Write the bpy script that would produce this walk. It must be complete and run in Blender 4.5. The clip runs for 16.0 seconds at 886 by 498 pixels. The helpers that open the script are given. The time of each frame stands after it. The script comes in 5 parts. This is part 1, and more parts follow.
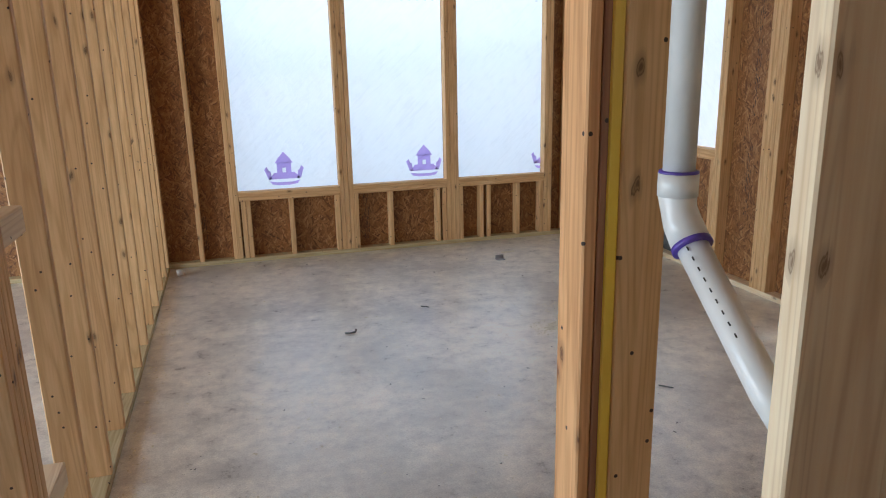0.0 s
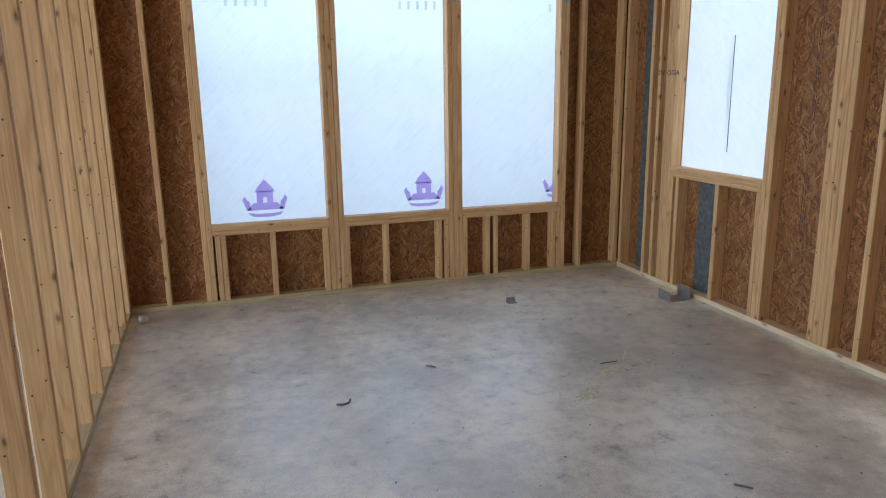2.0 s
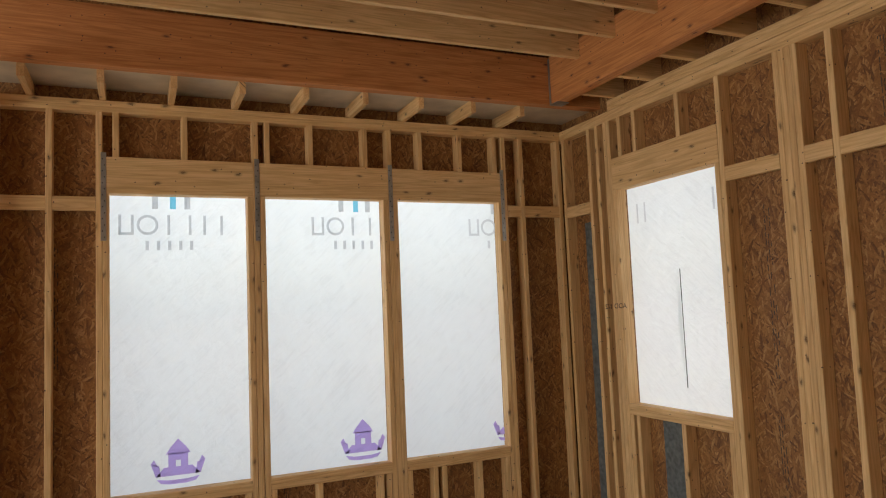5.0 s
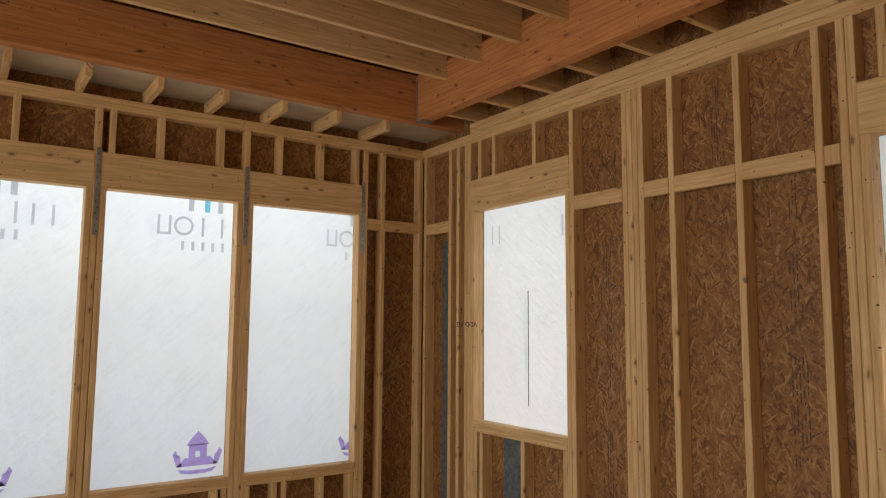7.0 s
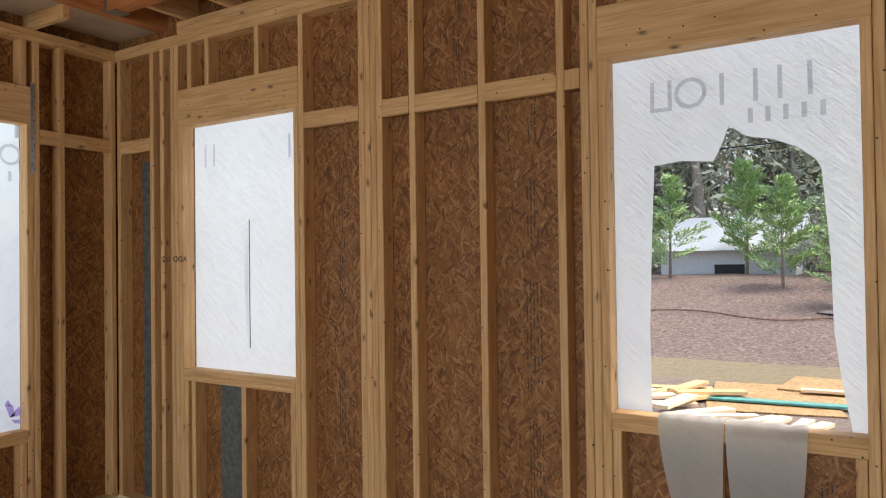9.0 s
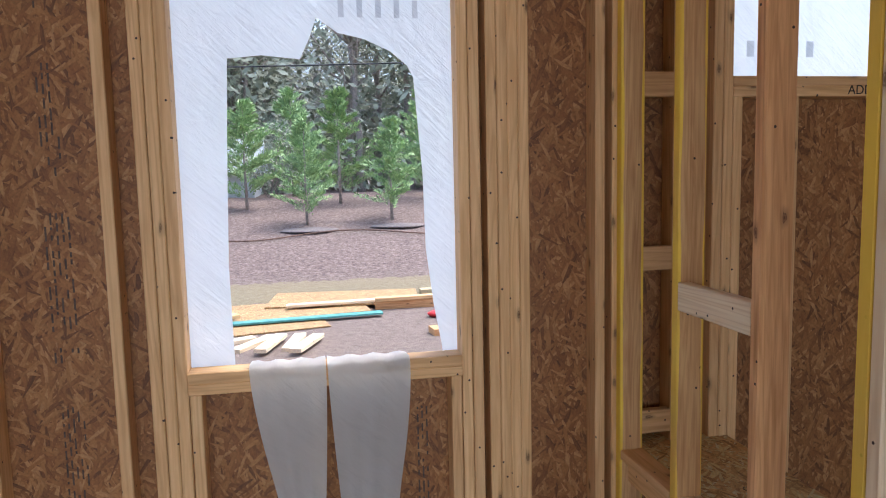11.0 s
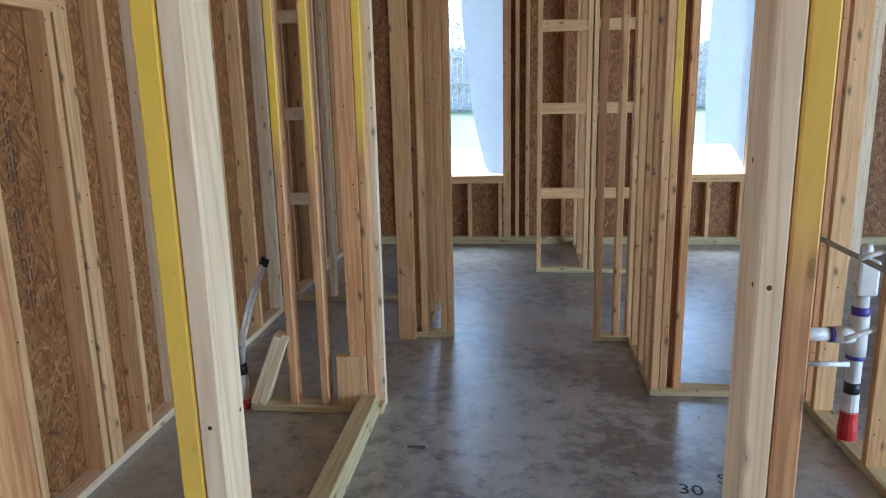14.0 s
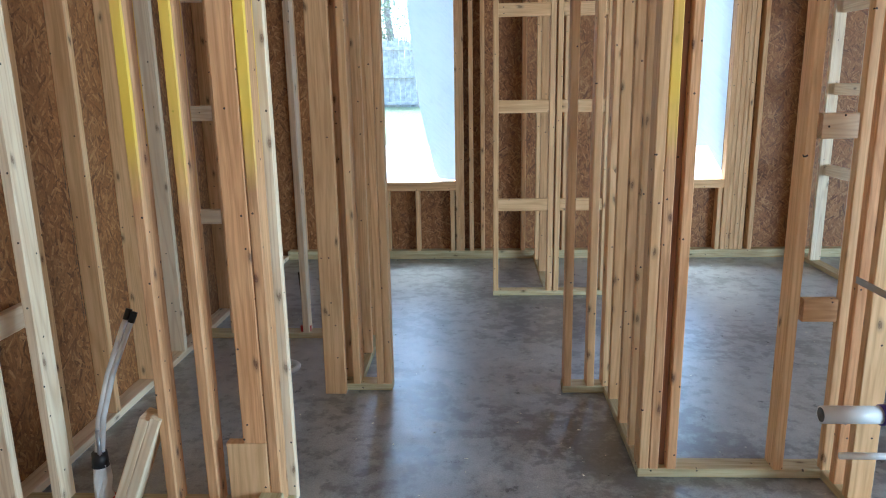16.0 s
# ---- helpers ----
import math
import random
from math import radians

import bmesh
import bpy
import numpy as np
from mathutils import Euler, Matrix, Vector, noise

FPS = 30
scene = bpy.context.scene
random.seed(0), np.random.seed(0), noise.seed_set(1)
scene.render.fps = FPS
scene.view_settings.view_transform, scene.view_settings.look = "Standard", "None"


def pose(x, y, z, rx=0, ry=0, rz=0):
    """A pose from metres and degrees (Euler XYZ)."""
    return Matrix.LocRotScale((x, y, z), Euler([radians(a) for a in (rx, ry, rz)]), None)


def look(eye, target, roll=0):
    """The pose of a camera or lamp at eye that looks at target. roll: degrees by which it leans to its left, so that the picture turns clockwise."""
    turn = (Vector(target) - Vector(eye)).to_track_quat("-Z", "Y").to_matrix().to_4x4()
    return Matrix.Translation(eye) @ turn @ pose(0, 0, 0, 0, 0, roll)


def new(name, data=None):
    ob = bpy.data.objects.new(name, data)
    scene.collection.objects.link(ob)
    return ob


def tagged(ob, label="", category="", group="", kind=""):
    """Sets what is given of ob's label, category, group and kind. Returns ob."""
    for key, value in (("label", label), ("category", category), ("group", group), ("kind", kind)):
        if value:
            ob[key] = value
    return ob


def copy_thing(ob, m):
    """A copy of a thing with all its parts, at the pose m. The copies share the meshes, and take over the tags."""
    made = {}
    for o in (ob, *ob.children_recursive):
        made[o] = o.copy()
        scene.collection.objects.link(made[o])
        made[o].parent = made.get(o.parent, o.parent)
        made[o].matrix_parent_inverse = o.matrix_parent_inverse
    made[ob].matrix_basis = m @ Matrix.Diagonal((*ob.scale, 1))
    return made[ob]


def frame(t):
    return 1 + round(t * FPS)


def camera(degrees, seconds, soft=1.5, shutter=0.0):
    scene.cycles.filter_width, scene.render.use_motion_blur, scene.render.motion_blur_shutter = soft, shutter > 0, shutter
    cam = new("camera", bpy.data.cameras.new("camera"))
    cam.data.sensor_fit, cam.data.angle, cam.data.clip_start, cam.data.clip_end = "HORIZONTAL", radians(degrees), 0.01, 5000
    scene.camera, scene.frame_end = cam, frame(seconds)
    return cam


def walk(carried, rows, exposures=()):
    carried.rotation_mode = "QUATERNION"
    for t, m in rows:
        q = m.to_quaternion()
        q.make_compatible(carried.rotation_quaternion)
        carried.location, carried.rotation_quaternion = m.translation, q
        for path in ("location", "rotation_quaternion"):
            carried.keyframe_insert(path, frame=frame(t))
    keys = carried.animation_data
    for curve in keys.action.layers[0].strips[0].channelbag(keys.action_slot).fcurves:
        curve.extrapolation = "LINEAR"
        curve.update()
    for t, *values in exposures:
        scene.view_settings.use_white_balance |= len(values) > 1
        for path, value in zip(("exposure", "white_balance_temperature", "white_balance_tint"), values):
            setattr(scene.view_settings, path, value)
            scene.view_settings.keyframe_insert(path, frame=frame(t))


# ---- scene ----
cam = camera(64.2, 16.0, soft=1.1)
EXPOSURES = [(0.0, 1.72, 5800, 4), (2.4, 1.56, 5450, 2), (3.6, 1.43, 7200, 7), (8.2, 1.34, 7150, 7), (10.3, 1.58, 5650, 10), (11.5, 1.62, 5900, 14), (12.0, 1.95, 6000, 21), (12.5, 2.34, 5200, 14), (13.2, 2.5, 4850, -2), (14.5, 2.60, 4900, -2), (15.5, 2.86, 4950, 1), (16.0, 2.92, 4850, -5)]
PATH = [
    (0, (0.026, -0.088, 1.548), (0.579, 1.771, 1.058), -1.2),
    (0.5, (0.098, 0.086, 1.565), (0.497, 1.984, 1.076), -1.4),
    (1, (0.11, 0.271, 1.56), (0.539, 2.159, 1.057), -1.4),
    (1.5, (0.082, 0.474, 1.558), (0.617, 2.334, 1.054), -1.2),
    (2, (0.105, 0.671, 1.56), (0.705, 2.525, 1.112), -0.8),
    (2.5, (0.178, 0.861, 1.61), (0.798, 2.732, 1.272), -1.0),
    (3, (0.185, 0.995, 1.638), (0.853, 2.868, 1.426), -1.5),
    (3.5, (0.156, 1.11, 1.665), (0.9, 2.965, 1.575), -1.8),
    (4, (0.197, 1.126, 1.684), (0.97, 2.97, 1.707), -2.1),
    (4.2, (0.196, 1.122, 1.696), (0.975, 2.962, 1.763), -2.2),
    (6.3, (0.258, 1.081, 1.648), (1.196, 2.833, 1.871), -0.8),
    (6.5, (0.267, 1.082, 1.652), (1.26, 2.804, 1.873), -0.4),
    (7, (0.269, 1.094, 1.649), (1.4, 2.731, 1.856), 0.4),
    (7.5, (0.265, 1.13, 1.63), (1.532, 2.668, 1.803), 0.6),
    (8, (0.304, 1.204, 1.615), (1.714, 2.617, 1.741), 0.3),
    (8.2, (0.348, 1.26, 1.613), (1.818, 2.613, 1.718), 0.1),
    (10.3, (0.784, 1.828, 1.615), (2.755, 2.136, 1.472), -2.0),
    (10.5, (0.862, 1.877, 1.627), (2.848, 2.027, 1.447), -2.0),
    (11, (1.009, 2.055, 1.597), (2.964, 1.691, 1.387), -1.3),
    (11.5, (1.111, 2.218, 1.57), (2.896, 1.344, 1.346), -1.0),
    (12, (1.244, 2.227, 1.562), (2.762, 0.957, 1.275), -1.2),
    (12.5, (1.398, 2.137, 1.538), (2.606, 0.581, 1.193), -1.3),
    (13, (1.503, 2.066, 1.53), (2.342, 0.296, 1.124), -1.1),
    (13.5, (1.640, 2.020, 1.543), (2.118, 0.122, 1.114), -1.1),
    (14, (1.719, 1.936, 1.55), (1.933, -0.004, 1.111), -1.2),
    (14.5, (1.684, 1.699, 1.549), (1.803, -0.247, 1.1), -1.3),
    (15, (1.669, 1.5, 1.551), (1.747, -0.445, 1.091), -1.4),
    (15.5, (1.693, 1.272, 1.551), (1.745, -0.673, 1.086), -1.3),
    (16, (1.687, 1.067, 1.557), (1.785, -0.877, 1.099), -1.0),
]
walk(cam, [(t, look(eye, target, roll)) for t, eye, target, roll in PATH], EXPOSURES)

# ---- world and light ----
world = bpy.data.worlds.new("sky")
scene.world = world
world.use_nodes = True
wn = world.node_tree.nodes
wl = world.node_tree.links
sky = wn.new("ShaderNodeTexSky")
sky.sky_type = "NISHITA"
sky.sun_disc = False
sky.sun_elevation = radians(66)
sky.sun_rotation = radians(158)
sky.air_density = 1.0
sky.dust_density = 4.0
wl.new(sky.outputs[0], wn["Background"].inputs[0])
wn["Background"].inputs[1].default_value = 0.15
sun_data = bpy.data.lights.new("sun", "SUN")
sun_data.energy = 0.95
sun_data.angle = radians(25)
sun_data.color = (1.0, 0.96, 0.9)
sun = new("sun", sun_data)
sun.matrix_world = look((10, -25, 60), (0, 0, 0))


def sky_panel(power, w, h, m, col=(0.93, 0.97, 1.0)):
    """An added area lamp at or outside an opening, standing in for sky light."""
    d = bpy.data.lights.new("sky_light", "AREA")
    d.shape = "RECTANGLE"
    d.size, d.size_y, d.energy, d.color = w, h, power, col
    ob = new("sky_light", d)
    ob.matrix_world = m
    return ob


sky_panel(3.6, 3.4, 2.3, look((1.43, 6.45, 1.55), (1.43, 0, 1.55)))
# lamp added outside, above the view, to brighten the room floor
sky_panel(23, 3.6, 1.2, look((1.43, 7.7, 3.35), (1.43, 3.2, 0.0)))
sky_panel(1.25, 1.3, 1.9, look((3.9, 4.75, 1.7), (0, 4.75, 1.7)))
sky_panel(1.1, 1.5, 1.0, look((3.9, -0.06, 2.25), (0, -0.06, 2.25)))
# lamp added behind the unseen west opening, to brighten the whole interior
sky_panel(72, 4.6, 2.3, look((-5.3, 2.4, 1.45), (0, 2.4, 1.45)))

# ---- materials ----
def mat_base(name, rough=0.6):
    m = bpy.data.materials.new(name)
    m.use_nodes = True
    nt = m.node_tree
    b = nt.nodes["Principled BSDF"]
    b.inputs["Roughness"].default_value = rough
    return m, nt, b


def N(nt, kind, **inputs):
    n = nt.nodes.new(kind)
    for k, v in inputs.items():
        n.inputs[k.replace("_", " ")].default_value = v
    return n


def ramp(nt, fac, stops):
    r = nt.nodes.new("ShaderNodeValToRGB")
    e = r.color_ramp.elements
    while len(e) < len(stops):
        e.new(0.5)
    for el, (pos, col) in zip(e, stops):
        el.position = pos
        el.color = (*col, 1)
    nt.links.new(fac, r.inputs[0])
    return r.outputs[0]


def mix(nt, fac, a, b, mode="MIX"):
    n = nt.nodes.new("ShaderNodeMix")
    n.data_type = "RGBA"
    n.blend_type = mode
    for sock, v in ((n.inputs[0], fac), (n.inputs[6], a), (n.inputs[7], b)):
        if hasattr(v, "is_output"):
            nt.links.new(v, sock)
        elif isinstance(v, (int, float)):
            sock.default_value = v
        else:
            sock.default_value = (*v, 1)
    return n.outputs[2]


def mathn(nt, op, a, b=0.0, clamp=False):
    n = nt.nodes.new("ShaderNodeMath")
    n.operation = op
    n.use_clamp = clamp
    for sock, v in zip(n.inputs, (a, b)):
        if hasattr(v, "is_output"):
            nt.links.new(v, sock)
        else:
            sock.default_value = v
    return n.outputs[0]


def coords(nt, scale=(1, 1, 1), rot=(0, 0, 0), per_object=True, kind="Object"):
    tc = nt.nodes.new("ShaderNodeTexCoord")
    mp = nt.nodes.new("ShaderNodeMapping")
    mp.inputs["Scale"].default_value = scale
    mp.inputs["Rotation"].default_value = rot
    nt.links.new(tc.outputs[kind], mp.inputs[0])
    if per_object:
        oi = nt.nodes.new("ShaderNodeObjectInfo")
        w = mathn(nt, "MULTIPLY", oi.outputs["Random"], 37.0)
        nt.links.new(w, mp.inputs["Location"])
    return mp.outputs[0]


def bump(nt, b, height, strength, dist=0.004):
    n = nt.nodes.new("ShaderNodeBump")
    n.inputs["Strength"].default_value = strength
    n.inputs["Distance"].default_value = dist
    nt.links.new(height, n.inputs["Height"])
    nt.links.new(n.outputs[0], b.inputs["Normal"])


def lumber_mat(name, light, dark, knot, streak=None, wide=0.5, down_to=-9.0):
    m, nt, b = mat_base(name, 0.62)
    L = nt.links
    co = coords(nt, (1, 1, 0.05))
    grain = N(nt, "ShaderNodeTexNoise", Scale=70.0, Detail=4.0, Roughness=0.6, Distortion=0.6)
    L.new(co, grain.inputs[0])
    co2 = coords(nt, (1, 1, 0.12))
    band = N(nt, "ShaderNodeTexNoise", Scale=16.0, Detail=2.0, Distortion=1.2)
    L.new(co2, band.inputs[0])
    oi = nt.nodes.new("ShaderNodeObjectInfo")
    g = ramp(nt, grain.outputs[0], [(0.38, (0, 0, 0)), (0.60, (1, 1, 1))])
    col = mix(nt, g, dark, light)
    bnd = ramp(nt, band.outputs[0], [(0.36, (0.78, 0.70, 0.62)), (0.55, (1, 1, 1))])
    col = mix(nt, 0.38, col, bnd, "MULTIPLY")
    # growth rings, drawn out along the board
    ringco = coords(nt, (1, 1, 0.045))
    rings_n = N(nt, "ShaderNodeTexNoise", Scale=9.0, Detail=1.5, Distortion=0.4)
    L.new(ringco, rings_n.inputs[0])
    wave = mathn(nt, "SINE", mathn(nt, "MULTIPLY", rings_n.outputs[0], 95.0))
    lines = ramp(nt, mathn(nt, "MULTIPLY", mathn(nt, "ADD", wave, 1.0), 0.5), [(0.0, (0.74, 0.63, 0.50)), (0.30, (0.97, 0.95, 0.92)), (1.0, (1.05, 1.04, 1.02))])
    col = mix(nt, 0.42, col, lines, "MULTIPLY")
    var = ramp(nt, oi.outputs["Random"], [(0.0, (0.80, 0.70, 0.60)), (0.35, (1.0, 0.96, 0.9)), (0.7, (0.92, 0.84, 0.72)), (1.0, (1.12, 1.08, 1.0))])
    col = mix(nt, wide, col, var, "MULTIPLY")
    # knots: sparse cells stretched along the board
    flat = nt.nodes.new("ShaderNodeSeparateXYZ")
    L.new(coords(nt), flat.inputs[0])
    across = mathn(nt, "ADD", flat.outputs[0], flat.outputs[1])
    cok = nt.nodes.new("ShaderNodeCombineXYZ")
    warp = mathn(nt, "MULTIPLY", mathn(nt, "SUBTRACT", grain.outputs[0], 0.5), 0.022)
    L.new(mathn(nt, "ADD", across, warp), cok.inputs[0])
    L.new(mathn(nt, "ADD", mathn(nt, "MULTIPLY", flat.outputs[2], 0.45), warp), cok.inputs[1])
    vor = N(nt, "ShaderNodeTexVoronoi", Scale=10.0, Randomness=1.0)
    vor.voronoi_dimensions = "2D"
    L.new(cok.outputs[0], vor.inputs[0])
    sep = nt.nodes.new("ShaderNodeSeparateColor")
    L.new(vor.outputs["Color"], sep.inputs[0])
    pick = mathn(nt, "GREATER_THAN", sep.outputs[0], 0.71)
    spot = ramp(nt, vor.outputs["Distance"], [(0.02, (1, 1, 1)), (0.04, (0.6, 0.6, 0.6)), (0.056, (1, 1, 1)), (0.068, (0.36, 0.36, 0.36)), (0.15, (0, 0, 0))])
    kf = mathn(nt, "MULTIPLY", pick, spot)
    halo = mathn(nt, "MULTIPLY", pick, ramp(nt, vor.outputs["Distance"], [(0.05, (0.28, 0.28, 0.28)), (0.18, (0, 0, 0))]))
    col = mix(nt, halo, col, tuple(0.62 * a_ + 0.38 * b_ for a_, b_ in zip(dark, knot)))
    kf = mathn(nt, "MULTIPLY", kf, 0.92)
    col = mix(nt, kf, col, knot)
    # nail heads and dents
    con = nt.nodes.new("ShaderNodeCombineXYZ")
    L.new(across, con.inputs[0])
    L.new(flat.outputs[2], con.inputs[1])
    v2 = N(nt, "ShaderNodeTexVoronoi", Scale=17.0)
    v2.voronoi_dimensions = "2D"
    L.new(con.outputs[0], v2.inputs[0])
    s2 = nt.nodes.new("ShaderNodeSeparateColor")
    L.new(v2.outputs["Color"], s2.inputs[0])
    p2 = mathn(nt, "GREATER_THAN", s2.outputs[1], 0.86)
    d2 = mathn(nt, "LESS_THAN", v2.outputs["Distance"], 0.065)
    nf = mathn(nt, "MULTIPLY", p2, d2)
    col = mix(nt, nf, col, (0.05, 0.03, 0.02))
    if streak:
        cs = coords(nt, (1, 1, 1))
        sp = nt.nodes.new("ShaderNodeSeparateXYZ")
        tc = nt.nodes.new("ShaderNodeTexCoord")
        L.new(tc.outputs["Object"], sp.inputs[0])
        nz = N(nt, "ShaderNodeTexNoise", Scale=2.2, Detail=3.0)
        L.new(cs, nz.inputs[0])
        edge = mathn(nt, "ADD", mathn(nt, "ABSOLUTE", sp.outputs[1]), mathn(nt, "MULTIPLY", mathn(nt, "SUBTRACT", nz.outputs[0], 0.5), 0.03))
        sf = mathn(nt, "GREATER_THAN", edge, 0.036)
        fade = ramp(nt, nz.outputs[0], [(0.3, (0.55, 0.55, 0.55)), (0.6, (1, 1, 1))])
        reach = mathn(nt, "MULTIPLY", mathn(nt, "SUBTRACT", mathn(nt, "ADD", sp.outputs[2], mathn(nt, "MULTIPLY", nz.outputs[0], 0.5)), down_to), 4.0, True)
        fade = mathn(nt, "MULTIPLY", fade, reach)
        col = mix(nt, mathn(nt, "MULTIPLY", sf, fade), col, streak)
    L.new(col, b.inputs["Base Color"])
    bump(nt, b, grain.outputs[0], 0.25, 0.002)
    return m


PINE = lumber_mat("pine_lumber", (0.80, 0.545, 0.285), (0.70, 0.445, 0.21), (0.13, 0.065, 0.025))
PALE = lumber_mat("pale_spruce_lumber", (0.89, 0.76, 0.55), (0.84, 0.68, 0.46), (0.22, 0.13, 0.07), wide=0.3)
FIR = lumber_mat("orange_fir_lumber", (0.78, 0.46, 0.22), (0.62, 0.33, 0.14), (0.10, 0.035, 0.015))
YELLOW = lumber_mat("yellow_edged_lumber", (0.68, 0.44, 0.21), (0.53, 0.30, 0.13), (0.11, 0.04, 0.02), streak=(0.88, 0.60, 0.06))
YELLOW_TOP = lumber_mat("yellow_topped_lumber", (0.72, 0.44, 0.22), (0.55, 0.31, 0.14), (0.11, 0.04, 0.02), streak=(0.88, 0.60, 0.06), down_to=-0.05)
RED = lumber_mat("reddish_lumber", (0.36, 0.175, 0.09), (0.27, 0.12, 0.06), (0.08, 0.03, 0.02))
TREATED = lumber_mat("treated_lumber", (0.64, 0.57, 0.35), (0.52, 0.44, 0.24), (0.14, 0.09, 0.03))
LVL = lumber_mat("laminated_beam_lumber", (0.64, 0.275, 0.10), (0.52, 0.20, 0.065), (0.10, 0.03, 0.02), wide=0.2)


def osb_mat(name, gain=(1.0, 1.0, 1.0), flat=False):
    m, nt, b = mat_base(name, 0.6)
    L = nt.links
    vals = []
    sx = nt.nodes.new("ShaderNodeSeparateXYZ")
    L.new(coords(nt), sx.inputs[0])
    face = nt.nodes.new("ShaderNodeCombineXYZ")
    L.new(sx.outputs[1] if flat else mathn(nt, "ADD", sx.outputs[0], sx.outputs[1]), face.inputs[0])
    L.new(sx.outputs[0 if flat else 2], face.inputs[1])
    for k, (turn, sc) in enumerate(((0.08, (88, 16, 1)), (-0.42, (76, 13, 1)), (0.5, (96, 17, 1)), (1.05, (84, 18, 1)), (-0.95, (92, 15, 1)))):
        rot = nt.nodes.new("ShaderNodeMapping")
        rot.inputs["Rotation"].default_value = (0, 0, turn)
        L.new(face.outputs[0], rot.inputs[0])
        st = nt.nodes.new("ShaderNodeMapping")
        st.inputs["Scale"].default_value = sc
        st.inputs["Location"].default_value = (3.1 * k, 1.7 * k, 0.0)
        L.new(rot.outputs[0], st.inputs[0])
        co = st.outputs[0]
        v = N(nt, "ShaderNodeTexVoronoi", Scale=1.0, Randomness=1.0)
        v.voronoi_dimensions = "2D"
        L.new(co, v.inputs[0])
        sp = nt.nodes.new("ShaderNodeSeparateColor")
        L.new(v.outputs["Color"], sp.inputs[0])
        # fibres that run along each strand
        fib = N(nt, "ShaderNodeTexNoise", Scale=2.6, Detail=3.0, Roughness=0.7)
        L.new(co, fib.inputs[0])
        shade = mathn(nt, "ADD", sp.outputs[1], mathn(nt, "MULTIPLY", mathn(nt, "SUBTRACT", fib.outputs[0], 0.5), 0.6))
        rim = ramp(nt, v.outputs["Distance"], [(0.42, (1, 1, 1)), (0.72, (0.45, 0.45, 0.45))])
        vals.append((sp.outputs[0], shade, rim))
    top, tone, edge = vals[0]
    for t2, c2, d2 in vals[1:]:
        g = mathn(nt, "GREATER_THAN", t2, top)
        tone = mix(nt, g, tone, c2)
        edge = mix(nt, g, edge, d2)
        top = mathn(nt, "MAXIMUM", top, t2)
    tones = ((0.0, (0.15, 0.060, 0.020)), (0.16, (0.255, 0.107, 0.032)), (0.5, (0.325, 0.142, 0.043)), (0.82, (0.41, 0.196, 0.064)), (1.0, (0.51, 0.275, 0.108)))
    col = ramp(nt, tone, [(q, tuple(min(0.8, g_ * c) for g_, c in zip(gain, k))) for q, k in tones])
    col = mix(nt, 0.34, col, edge, "MULTIPLY")
    nz = N(nt, "ShaderNodeTexNoise", Scale=120.0, Detail=3.0)
    L.new(coords(nt), nz.inputs[0])
    col = mix(nt, 0.5, col, ramp(nt, nz.outputs[0], [(0.3, (0.6, 0.55, 0.5)), (0.65, (1.05, 1.05, 1.05))]), "MULTIPLY")
    big = N(nt, "ShaderNodeTexNoise", Scale=2.5, Detail=2.0)
    L.new(coords(nt), big.inputs[0])
    col = mix(nt, 0.7, col, ramp(nt, big.outputs[0], [(0.3, (0.86, 0.83, 0.80)), (0.7, (1.05, 1.05, 1.05))]), "MULTIPLY")
    L.new(col, b.inputs["Base Color"])
    bump(nt, b, tone, 0.35, 0.002)
    return m


OSB = osb_mat("strand_board")
OSB_YARD = osb_mat("weathered_strand_board", (1.35, 1.85, 2.4), True)
# lighter copy of the strand board; window light on the bench put into colour
OSB_LIT = osb_mat("lit_strand_board", (2.3, 3.7, 5.8), True)


